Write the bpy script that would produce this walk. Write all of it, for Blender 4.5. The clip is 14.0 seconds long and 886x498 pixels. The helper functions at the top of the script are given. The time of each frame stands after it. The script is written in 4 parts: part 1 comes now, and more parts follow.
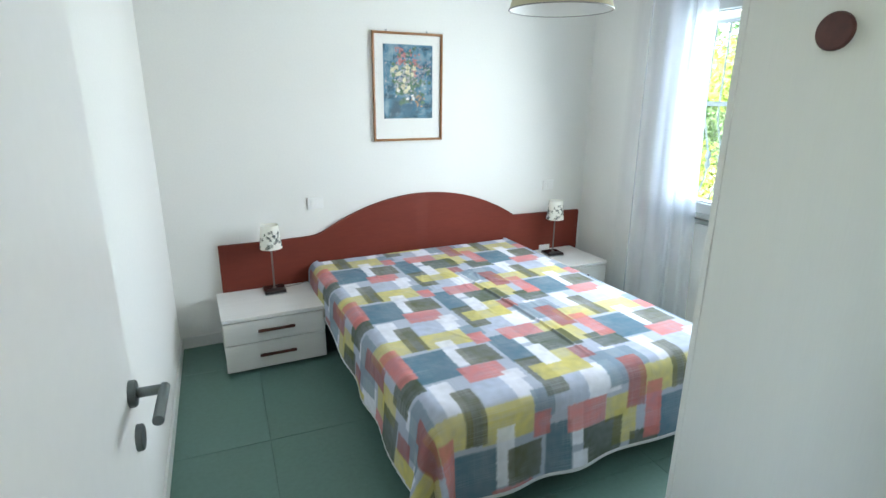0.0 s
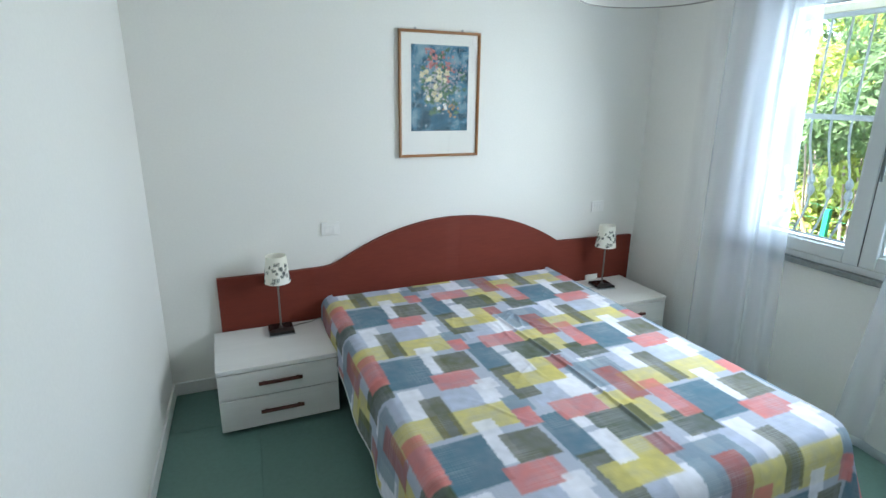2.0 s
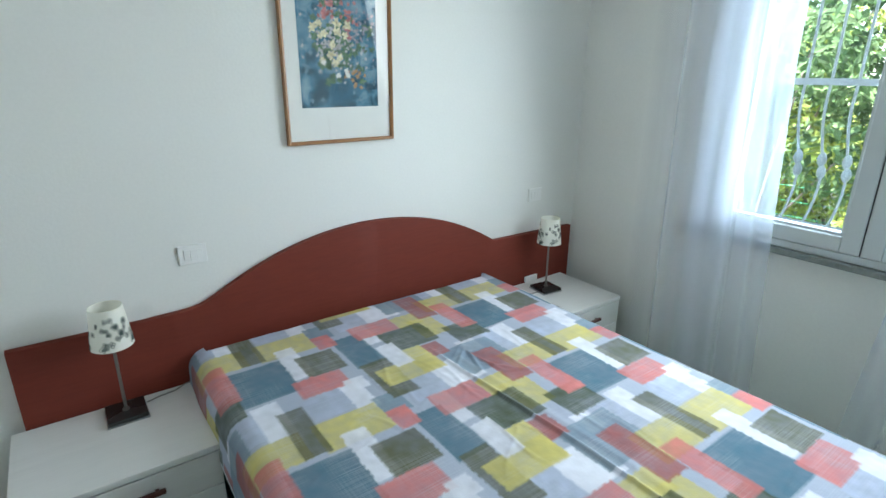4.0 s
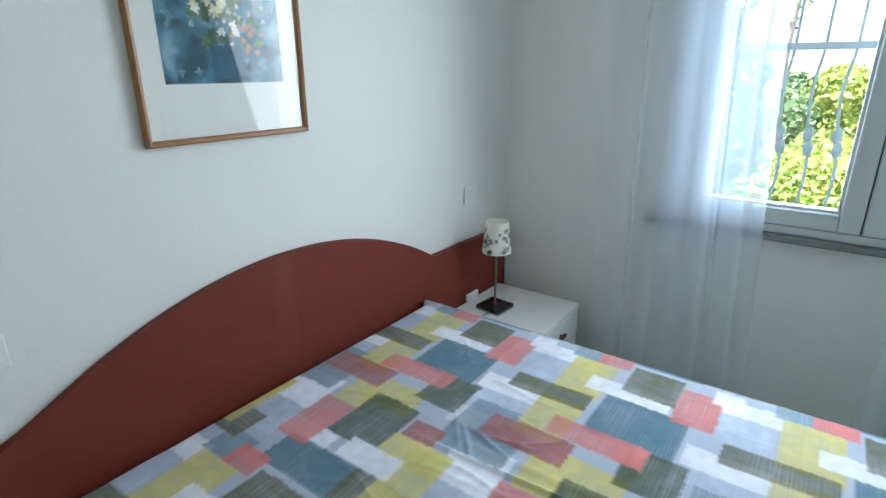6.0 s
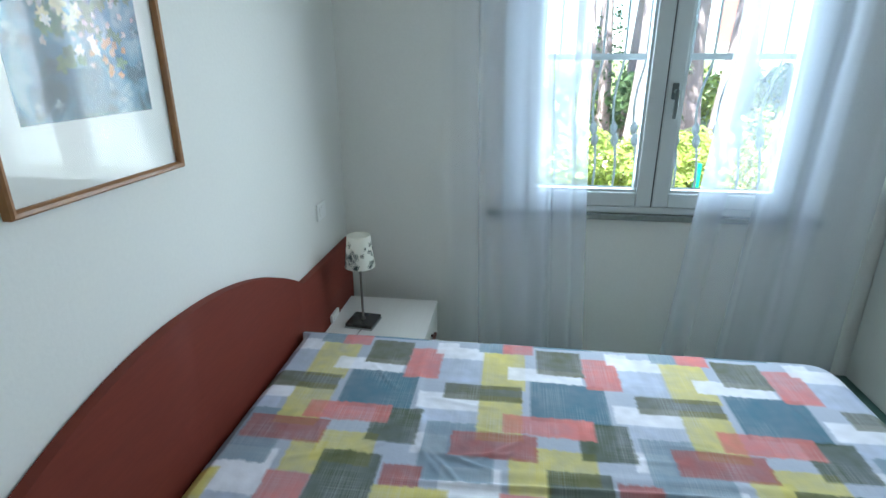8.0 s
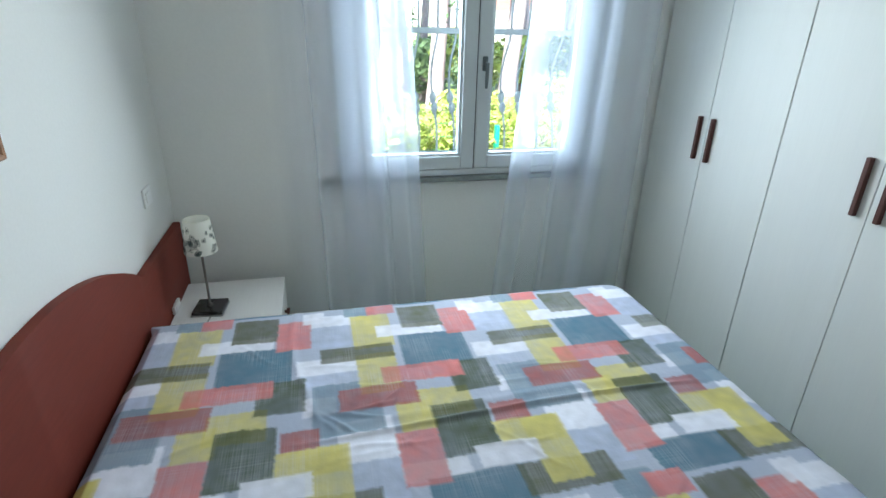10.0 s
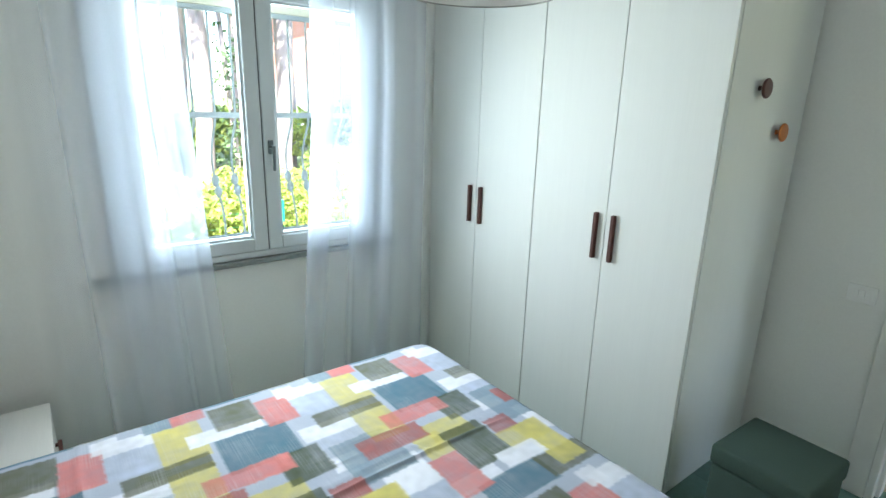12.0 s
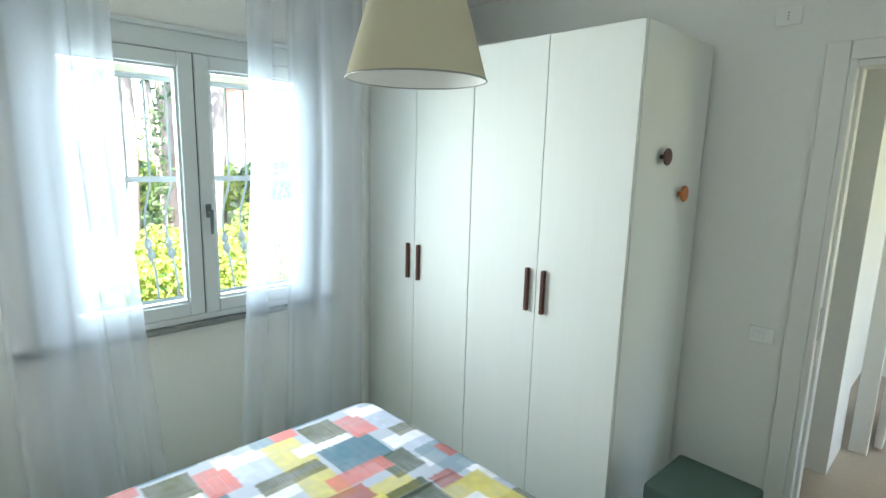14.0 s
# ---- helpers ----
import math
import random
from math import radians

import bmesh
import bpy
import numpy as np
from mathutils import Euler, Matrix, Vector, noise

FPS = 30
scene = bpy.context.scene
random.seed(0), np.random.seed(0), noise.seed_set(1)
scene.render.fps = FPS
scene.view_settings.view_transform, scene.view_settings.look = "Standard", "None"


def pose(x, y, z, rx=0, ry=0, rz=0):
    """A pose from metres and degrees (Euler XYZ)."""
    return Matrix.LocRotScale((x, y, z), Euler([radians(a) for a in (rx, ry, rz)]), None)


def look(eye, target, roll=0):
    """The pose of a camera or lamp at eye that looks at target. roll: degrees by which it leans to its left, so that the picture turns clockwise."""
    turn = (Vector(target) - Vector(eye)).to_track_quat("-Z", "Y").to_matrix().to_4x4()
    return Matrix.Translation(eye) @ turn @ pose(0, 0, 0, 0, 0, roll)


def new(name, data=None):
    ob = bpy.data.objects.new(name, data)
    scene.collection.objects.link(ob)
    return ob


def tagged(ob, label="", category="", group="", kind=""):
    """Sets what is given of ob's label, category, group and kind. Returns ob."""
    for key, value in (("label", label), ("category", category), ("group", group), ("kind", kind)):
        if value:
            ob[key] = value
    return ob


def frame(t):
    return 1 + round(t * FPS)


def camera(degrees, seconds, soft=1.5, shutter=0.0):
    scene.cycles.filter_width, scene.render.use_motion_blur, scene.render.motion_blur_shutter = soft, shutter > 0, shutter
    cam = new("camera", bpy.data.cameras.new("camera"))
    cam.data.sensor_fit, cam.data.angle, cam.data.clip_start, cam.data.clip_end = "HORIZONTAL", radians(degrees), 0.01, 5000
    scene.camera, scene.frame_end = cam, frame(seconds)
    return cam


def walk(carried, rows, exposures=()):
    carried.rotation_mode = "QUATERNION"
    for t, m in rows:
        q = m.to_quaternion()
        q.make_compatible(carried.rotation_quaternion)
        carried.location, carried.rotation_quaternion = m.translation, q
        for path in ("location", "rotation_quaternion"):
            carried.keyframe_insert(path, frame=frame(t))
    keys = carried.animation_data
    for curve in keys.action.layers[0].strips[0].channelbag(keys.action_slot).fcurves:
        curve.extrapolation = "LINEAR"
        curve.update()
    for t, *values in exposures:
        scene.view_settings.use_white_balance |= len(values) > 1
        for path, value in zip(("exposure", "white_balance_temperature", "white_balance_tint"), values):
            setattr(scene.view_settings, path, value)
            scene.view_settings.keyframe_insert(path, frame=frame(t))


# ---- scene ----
cam = camera(79.8, 14.0)
PATH = [
    (0, (0.173, -3.505, 1.605), (1.004, -1.777, 1.036), 0.6),
    (0.5, (0.264, -3.43, 1.618), (1.025, -1.668, 1.056), 0.8),
    (1, (0.317, -3.35, 1.625), (1.03, -1.566, 1.069), 0.9),
    (1.5, (0.34, -3.197, 1.622), (1.049, -1.411, 1.069), 0.9),
    (2, (0.348, -2.98, 1.636), (1.1, -1.214, 1.075), 0.8),
    (2.5, (0.353, -2.789, 1.622), (1.186, -1.064, 1.048), 0.8),
    (3, (0.383, -2.631, 1.604), (1.317, -0.964, 1.012), 0.8),
    (3.2, (0.409, -2.554, 1.604), (1.383, -0.914, 1.003), 0.8),
    (5.5, (0.716, -1.521, 1.47), (2.128, -0.265, 0.816), -0.3),
    (6, (0.693, -1.376, 1.461), (2.224, -0.261, 0.818), -0.2),
    (6.5, (0.73, -1.183, 1.456), (2.367, -0.222, 0.829), -0.1),
    (7, (0.689, -1.066, 1.491), (2.439, -0.335, 0.855), 0.2),
    (7.5, (0.621, -0.955, 1.522), (2.455, -0.483, 0.877), 0.0),
    (9.8, (0.458, -0.717, 1.576), (2.258, -1.078, 0.782), 1.3),
    (10, (0.45, -0.705, 1.583), (2.236, -1.147, 0.798), 1.4),
    (10.5, (0.434, -0.713, 1.602), (2.175, -1.357, 0.856), 1.1),
    (11, (0.448, -0.65, 1.612), (2.118, -1.517, 0.933), 1.2),
    (11.5, (0.437, -0.61, 1.63), (2.033, -1.652, 1.022), 1.4),
    (12, (0.43, -0.609, 1.65), (1.957, -1.782, 1.111), 1.6),
    (12.5, (0.431, -0.595, 1.666), (1.898, -1.872, 1.2), 1.8),
    (13, (0.379, -0.553, 1.697), (1.812, -1.888, 1.291), 1.7),
    (13.5, (0.367, -0.551, 1.715), (1.782, -1.916, 1.346), 1.7),
    (14, (0.377, -0.534, 1.712), (1.78, -1.915, 1.361), 1.5),
]
walk(cam, [(t, look(eye, to, roll)) for t, eye, to, roll in PATH],
     exposures=[(0.0, 3.7, 5900, 3), (1.5, 3.38, 5750, 3), (3.0, 3.25, 5750, -2), (5.5, 3.04, 5620, 1), (7.5, 2.86, 5480, -2), (9.8, 2.95, 5680, 1), (12.5, 3.34, 6050, -2), (14.0, 3.4, 6150, -3)])

# ---- world and sun ----
SUN_ELEV, SUN_AZ = 56.0, 152.0          # azimuth of the place the sun stands at, degrees from +x
world = bpy.data.worlds.new("sky")
scene.world = world
world.use_nodes = True
wn = world.node_tree.nodes
sky = wn.new("ShaderNodeTexSky")
sky.sky_type = "NISHITA"
sky.sun_disc = False
sky.sun_elevation = radians(SUN_ELEV)
sky.sun_rotation = radians(90 - SUN_AZ)
wn["Background"].inputs["Strength"].default_value = 0.11
world.node_tree.links.new(sky.outputs[0], wn["Background"].inputs["Color"])
sun = new("sun", bpy.data.lights.new("sun", "SUN"))
sun.data.energy, sun.data.angle, sun.data.color = 4.0, radians(0.6), (1.0, 0.95, 0.87)
sd = Vector((math.cos(radians(SUN_AZ)) * math.cos(radians(SUN_ELEV)), math.sin(radians(SUN_AZ)) * math.cos(radians(SUN_ELEV)), math.sin(radians(SUN_ELEV))))
sun.matrix_world = look(sd * 30, (0, 0, 0))

# lamps for window daylight: one in the opening, one added as room-side fill
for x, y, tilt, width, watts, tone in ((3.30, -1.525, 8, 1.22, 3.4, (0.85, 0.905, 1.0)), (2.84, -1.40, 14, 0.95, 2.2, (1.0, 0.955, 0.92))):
    day = new("window_daylight_fill", bpy.data.lights.new("window_daylight_fill", "AREA"))
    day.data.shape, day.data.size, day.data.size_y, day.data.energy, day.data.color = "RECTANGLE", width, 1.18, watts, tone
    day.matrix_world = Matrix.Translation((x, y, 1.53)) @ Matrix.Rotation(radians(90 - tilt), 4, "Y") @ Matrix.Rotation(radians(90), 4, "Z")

# pinkish fill lamp added in the unseen opening on the hall's far side
day = new("hall_fill_lamp", bpy.data.lights.new("hall_fill_lamp", "AREA"))
day.data.shape, day.data.size, day.data.size_y, day.data.energy, day.data.color = "RECTANGLE", 1.4, 1.5, 0.8, (1.0, 0.58, 0.44)
day.matrix_world = Matrix.Translation((-2.0, -4.80, 1.50)) @ Matrix.Rotation(radians(-90 + 10), 4, "Y") @ Matrix.Rotation(radians(90), 4, "Z")


# ---- materials ----
def nodes_of(name):
    m = bpy.data.materials.new(name)
    m.use_nodes = True
    return m, m.node_tree.nodes, m.node_tree.links, m.node_tree.nodes["Principled BSDF"]


def surface(name, color, rough=0.6, vary=0.08, big=1.5, fine=60.0, bump=0.15, metal=0.0, spec=0.5, stretch=(1, 1, 1), tint=None, rand=0.0):
    """Base colour broken up by a large and a fine noise, with fine relief."""
    m, N, L, bsdf = nodes_of(name)
    tc = N.new("ShaderNodeTexCoord")
    mp = N.new("ShaderNodeMapping")
    mp.inputs["Scale"].default_value = stretch
    L.new(tc.outputs["Object"], mp.inputs["Vector"])
    n1, n2 = N.new("ShaderNodeTexNoise"), N.new("ShaderNodeTexNoise")
    n1.inputs["Scale"].default_value, n1.inputs["Detail"].default_value = big, 5
    n2.inputs["Scale"].default_value, n2.inputs["Detail"].default_value = fine, 4
    for n in (n1, n2):
        L.new(mp.outputs[0], n.inputs["Vector"])
    add = N.new("ShaderNodeMath")
    add.operation = "ADD"
    L.new(n1.outputs["Fac"], add.inputs[0])
    L.new(n2.outputs["Fac"], add.inputs[1])
    ramp = N.new("ShaderNodeMapRange")
    ramp.inputs["From Min"].default_value, ramp.inputs["From Max"].default_value = 0.65, 1.35
    L.new(add.outputs[0], ramp.inputs["Value"])
    mix = N.new("ShaderNodeMix")
    mix.data_type = "RGBA"
    c2 = tint or color
    mix.inputs["A"].default_value = (*[c * (1 - vary) for c in color], 1)
    mix.inputs["B"].default_value = (*[min(1, c * (1 + vary)) for c in c2], 1)
    L.new(ramp.outputs[0], mix.inputs["Factor"])
    out = mix.outputs["Result"]
    if rand:
        oi = N.new("ShaderNodeObjectInfo")
        hs = N.new("ShaderNodeHueSaturation")
        mr = N.new("ShaderNodeMapRange")
        mr.inputs["To Min"].default_value, mr.inputs["To Max"].default_value = 1 - rand, 1 + rand
        L.new(oi.outputs["Random"], mr.inputs["Value"])
        L.new(mr.outputs[0], hs.inputs["Value"])
        L.new(out, hs.inputs["Color"])
        out = hs.outputs[0]
    L.new(out, bsdf.inputs["Base Color"])
    rr = N.new("ShaderNodeMapRange")
    rr.inputs["To Min"].default_value, rr.inputs["To Max"].default_value = max(0.02, rough - 0.08), min(1, rough + 0.08)
    L.new(n1.outputs["Fac"], rr.inputs["Value"])
    L.new(rr.outputs[0], bsdf.inputs["Roughness"])
    bsdf.inputs["Metallic"].default_value = metal
    bsdf.inputs["Specular IOR Level"].default_value = spec
    if bump:
        b = N.new("ShaderNodeBump")
        b.inputs["Strength"].default_value, b.inputs["Distance"].default_value = bump, 0.002
        L.new(n2.outputs["Fac"], b.inputs["Height"])
        L.new(b.outputs[0], bsdf.inputs["Normal"])
    return m


WALL = surface("white wall paint", (0.81, 0.81, 0.775), 0.85, 0.025, 0.9, 90, 0.25, spec=0.2)
CEIL = surface("white ceiling paint", (0.82, 0.82, 0.81), 0.9, 0.02, 0.8, 70, 0.2, spec=0.2)
SKIRT = surface("white skirting paint", (0.74, 0.75, 0.73), 0.45, 0.03, 3, 40, 0.05)
TILE = surface("grey green porcelain tile", (0.108, 0.198, 0.170), 0.5, 0.10, 3.0, 45, 0.12, rand=0.05)
GROUT = surface("grey grout", (0.092, 0.160, 0.138), 0.9, 0.1, 6, 200, 0.3)
HEADB = surface("red brown stained veneer", (0.165, 0.031, 0.018), 0.66, 0.10, 1.5, 12, 0.05, spec=0.3, stretch=(1, 1, 8))
BROWN = surface("dark brown wood", (0.075, 0.022, 0.016), 0.6, 0.2, 8, 40, 0.1, stretch=(1, 1, 0.2))
WHITEWOOD = surface("white wood grain laminate", (0.74, 0.74, 0.72), 0.42, 0.035, 4, 30, 0.12, stretch=(0.4, 6, 6))
WARD = surface("white ash wardrobe laminate", (0.70, 0.715, 0.685), 0.58, 0.018, 2.5, 26, 0.06, stretch=(9, 9, 0.35))
DOORW = surface("white door lacquer", (0.78, 0.77, 0.74), 0.38, 0.02, 1.5, 30, 0.04)
PVC = surface("white window frame", (0.60, 0.64, 0.64), 0.3, 0.02, 2, 30, 0.03)
GASKET = surface("dark rubber gasket", (0.03, 0.035, 0.035), 0.7, 0.1)
MARBLE = surface("grey marble sill", (0.20, 0.22, 0.21), 0.3, 0.25, 9, 60, 0.03)
GUNMETAL = surface("dark satin nickel", (0.15, 0.175, 0.175), 0.42, 0.06, 5, 120, 0.03, metal=0.9)
STEEL = surface("satin steel", (0.42, 0.44, 0.45), 0.35, 0.05, 5, 120, 0.03, metal=1.0)
DARKMETAL = surface("black lacquered metal", (0.018, 0.018, 0.018), 0.28, 0.1, 5, 80, 0.02)
POLEM = surface("brushed nickel pole", (0.25, 0.235, 0.215), 0.4, 0.05, 5, 120, 0.02, metal=0.9)
PLASTIC = surface("white plastic", (0.84, 0.84, 0.82), 0.35, 0.02, 5, 50, 0.02)
HOLE = surface("dark socket hole", (0.02, 0.02, 0.02), 0.8, 0.1)
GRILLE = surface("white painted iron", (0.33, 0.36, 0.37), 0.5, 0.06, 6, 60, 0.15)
KNOBD = surface("dark brown turned wood", (0.070, 0.022, 0.017), 0.45, 0.2, 20, 80, 0.1)
KNOBO = surface("orange turned wood", (0.42, 0.13, 0.025), 0.45, 0.15, 20, 80, 0.1)
POUF = surface("grey woven pouf fabric", (0.058, 0.086, 0.073), 0.95, 0.12, 4, 260, 0.5, spec=0.1)
PICFRAME = surface("orange brown picture moulding", (0.30, 0.14, 0.045), 0.4, 0.15, 12, 60, 0.08)
PAPER = surface("cream white mount paper", (0.80, 0.80, 0.76), 0.8, 0.02, 2, 100, 0.03)
MATTR = surface("white mattress cotton", (0.75, 0.75, 0.74), 0.9, 0.03, 5, 150, 0.3, spec=0.1)
CORD = surface("grey lamp cord", (0.28, 0.28, 0.26), 0.5, 0.1)
TREEBARK = surface("pine bark", (0.34, 0.26, 0.25), 0.95, 0.35, 3, 14, 1.0, stretch=(1, 1, 0.3), spec=0.1)
BRICK = surface("red facade boards", (0.46, 0.20, 0.16), 0.8, 0.15, 2, 20, 0.3)
ROOF = surface("red roof tile", (0.36, 0.13, 0.07), 0.85, 0.2, 2, 15, 0.3)
STUCCO = surface("pale stucco", (0.62, 0.56, 0.48), 0.9, 0.08, 1, 30, 0.3)
GRASS = surface("sunlit lawn", (0.11, 0.15, 0.045), 0.95, 0.35, 0.8, 12, 0.6, spec=0.1, tint=(0.20, 0.21, 0.09))
PATHM = surface("pale gravel path", (0.48, 0.42, 0.33), 0.95, 0.15, 2, 50, 0.5, spec=0.1)


def thin(name, color, through_, transp, rough=0.9):
    """Cloth or leaf that lets light through."""
    m, N, L, bsdf = nodes_of(name)
    bsdf.inputs["Base Color"].default_value = (*color, 1)
    bsdf.inputs["Roughness"].default_value = rough
    bsdf.inputs["Specular IOR Level"].default_value = 0.15
    tr = N.new("ShaderNodeBsdfTranslucent")
    tr.inputs["Color"].default_value = (*color, 1)
    mx = N.new("ShaderNodeMixShader")
    mx.inputs[0].default_value = through_
    L.new(bsdf.outputs[0], mx.inputs[1])
    L.new(tr.outputs[0], mx.inputs[2])
    out = mx.outputs[0]
    tc = N.new("ShaderNodeTexCoord")
    n = N.new("ShaderNodeTexNoise")
    n.inputs["Scale"].default_value = 300 if transp else 7
    L.new(tc.outputs["Object"], n.inputs["Vector"])
    if transp:
        tp = N.new("ShaderNodeBsdfTransparent")
        mx2 = N.new("ShaderNodeMixShader")
        mr = N.new("ShaderNodeMapRange")
        mr.inputs["To Min"].default_value, mr.inputs["To Max"].default_value = transp - 0.08, transp + 0.08
        L.new(n.outputs["Fac"], mr.inputs["Value"])
        L.new(mr.outputs[0], mx2.inputs[0])
        L.new(out, mx2.inputs[1])
        L.new(tp.outputs[0], mx2.inputs[2])
        out = mx2.outputs[0]
    else:
        geo = N.new("ShaderNodeNewGeometry")
        hs = N.new("ShaderNodeHueSaturation")
        hs.inputs["Color"].default_value = (*color, 1)
        mr = N.new("ShaderNodeMapRange")
        mr.inputs["To Min"].default_value, mr.inputs["To Max"].default_value = 0.55, 1.5
        mh = N.new("ShaderNodeMapRange")
        mh.inputs["To Min"].default_value, mh.inputs["To Max"].default_value = 0.47, 0.52
        L.new(geo.outputs["Random Per Island"], mr.inputs["Value"])
        L.new(n.outputs["Fac"], mh.inputs["Value"])
        L.new(mr.outputs[0], hs.inputs["Value"])
        L.new(mh.outputs[0], hs.inputs["Hue"])
        L.new(hs.outputs[0], bsdf.inputs["Base Color"])
        L.new(hs.outputs[0], tr.inputs["Color"])
    L.new(out, N["Material Output"].inputs["Surface"])
    return m


def voile(name):
    """Sheer cloth: denser where it is gathered, as its own attribute says."""
    m, N, L, bsdf = nodes_of(name)
    col = (0.83, 0.87, 0.97, 1)
    bsdf.inputs["Base Color"].default_value = col
    bsdf.inputs["Roughness"].default_value = 0.9
    bsdf.inputs["Specular IOR Level"].default_value = 0.1
    tr, tp, m1, m2 = (N.new(k) for k in ("ShaderNodeBsdfTranslucent", "ShaderNodeBsdfTransparent", "ShaderNodeMixShader", "ShaderNodeMixShader"))
    tr.inputs["Color"].default_value = col
    m1.inputs[0].default_value = 0.62
    L.new(bsdf.outputs[0], m1.inputs[1])
    L.new(tr.outputs[0], m1.inputs[2])
    at = N.new("ShaderNodeAttribute")
    at.attribute_name = "gather"
    tc, n, mr, mu = (N.new(k) for k in ("ShaderNodeTexCoord", "ShaderNodeTexNoise", "ShaderNodeMapRange", "ShaderNodeMath"))
    n.inputs["Scale"].default_value = 350
    L.new(tc.outputs["Object"], n.inputs["Vector"])
    mr.inputs["To Min"].default_value, mr.inputs["To Max"].default_value = 0.85, 1.15
    L.new(n.outputs["Fac"], mr.inputs["Value"])
    mu.operation = "MULTIPLY"
    L.new(at.outputs["Fac"], mu.inputs[0])
    L.new(mr.outputs[0], mu.inputs[1])
    L.new(mu.outputs[0], m2.inputs[0])
    L.new(tp.outputs[0], m2.inputs[1])
    L.new(m1.outputs[0], m2.inputs[2])
    L.new(m2.outputs[0], N["Material Output"].inputs["Surface"])
    return m


VOILE = voile("white voile")
LAMPSHADE = thin("cream lampshade fabric", (0.66, 0.62, 0.46), 0.35, 0.0)
LAMPIN = surface("white lampshade lining", (0.78, 0.78, 0.76), 0.9, 0.02)
LEAF = thin("garden leaves", (0.15, 0.22, 0.10), 0.5, 0.0, 0.5)
LEAFY = thin("yellow green leaves", (0.37, 0.43, 0.11), 0.5, 0.0, 0.5)
IVY = thin("dark ivy leaves", (0.085, 0.13, 0.06), 0.35, 0.0, 0.5)
SHADEW = thin("white paper lampshade", (0.72, 0.72, 0.66), 0.3, 0.0)
PRINT = surface("black shade print", (0.07, 0.10, 0.095), 0.8, 0.2)


def clear_pane(name):
    """Clear glass whose gloss grows towards grazing angles."""
    m, N, L, bsdf = nodes_of(name)
    tp, gl, mx, lw = (N.new(k) for k in ("ShaderNodeBsdfTransparent", "ShaderNodeBsdfGlossy", "ShaderNodeMixShader", "ShaderNodeLayerWeight"))
    gl.inputs["Roughness"].default_value = 0.01
    lw.inputs["Blend"].default_value = 0.5
    pw_, mr = N.new("ShaderNodeMath"), N.new("ShaderNodeMapRange")
    pw_.operation = "POWER"
    pw_.inputs[1].default_value = 5.0
    mr.inputs["To Min"].default_value, mr.inputs["To Max"].default_value = 0.03, 0.5
    L.new(lw.outputs["Facing"], pw_.inputs[0])
    L.new(pw_.outputs[0], mr.inputs["Value"])
    L.new(mr.outputs[0], mx.inputs[0])
    L.new(tp.outputs[0], mx.inputs[1])
    L.new(gl.outputs[0], mx.inputs[2])
    L.new(mx.outputs[0], N["Material Output"].inputs["Surface"])
    return m


GLASS = clear_pane("window glass")


def cloth_print():
    """Printed cotton: the patch colour of each face, streaked by dry brush strokes and woven relief."""
    m, N, L, bsdf = nodes_of("printed cotton bedspread")
    at = N.new("ShaderNodeAttribute")
    at.attribute_name = "print"
    uv = N.new("ShaderNodeUVMap")
    col = at.outputs["Color"]
    for scale, lo, hi, amount in (((3, 210, 1), 0.40, 0.82, 0.27), ((200, 3, 1), 0.42, 0.86, 0.14)):
        mp = N.new("ShaderNodeMapping")
        mp.inputs["Scale"].default_value = scale
        L.new(uv.outputs[0], mp.inputs["Vector"])
        n = N.new("ShaderNodeTexNoise")
        n.inputs["Scale"].default_value, n.inputs["Detail"].default_value = 1, 3
        L.new(mp.outputs[0], n.inputs["Vector"])
        r = N.new("ShaderNodeMapRange")
        r.inputs["From Min"].default_value, r.inputs["From Max"].default_value, r.inputs["To Max"].default_value = lo, hi, amount
        L.new(n.outputs["Fac"], r.inputs["Value"])
        big = N.new("ShaderNodeTexNoise")
        big.inputs["Scale"].default_value = 6
        L.new(uv.outputs[0], big.inputs["Vector"])
        mu = N.new("ShaderNodeMath")
        mu.operation = "MULTIPLY"
        L.new(r.outputs[0], mu.inputs[0])
        r2 = N.new("ShaderNodeMapRange")
        r2.inputs["From Min"].default_value, r2.inputs["From Max"].default_value = 0.42, 0.62
        L.new(big.outputs["Fac"], r2.inputs["Value"])
        L.new(r2.outputs[0], mu.inputs[1])
        mx = N.new("ShaderNodeMix")
        mx.data_type = "RGBA"
        L.new(mu.outputs[0], mx.inputs["Factor"])
        L.new(col, mx.inputs["A"])
        mx.inputs["B"].default_value = (0.66, 0.68, 0.72, 1)
        col = mx.outputs["Result"]
    L.new(col, bsdf.inputs["Base Color"])
    bsdf.inputs["Roughness"].default_value = 0.9
    bsdf.inputs["Specular IOR Level"].default_value = 0.15
    w = N.new("ShaderNodeTexNoise")
    w.inputs["Scale"].default_value = 35
    L.new(uv.outputs[0], w.inputs["Vector"])
    b = N.new("ShaderNodeBump")
    b.inputs["Strength"].default_value, b.inputs["Distance"].default_value = 0.35, 0.004
    L.new(w.outputs["Fac"], b.inputs["Height"])
    L.new(b.outputs[0], bsdf.inputs["Normal"])
    return m


BEDPRINT = cloth_print()


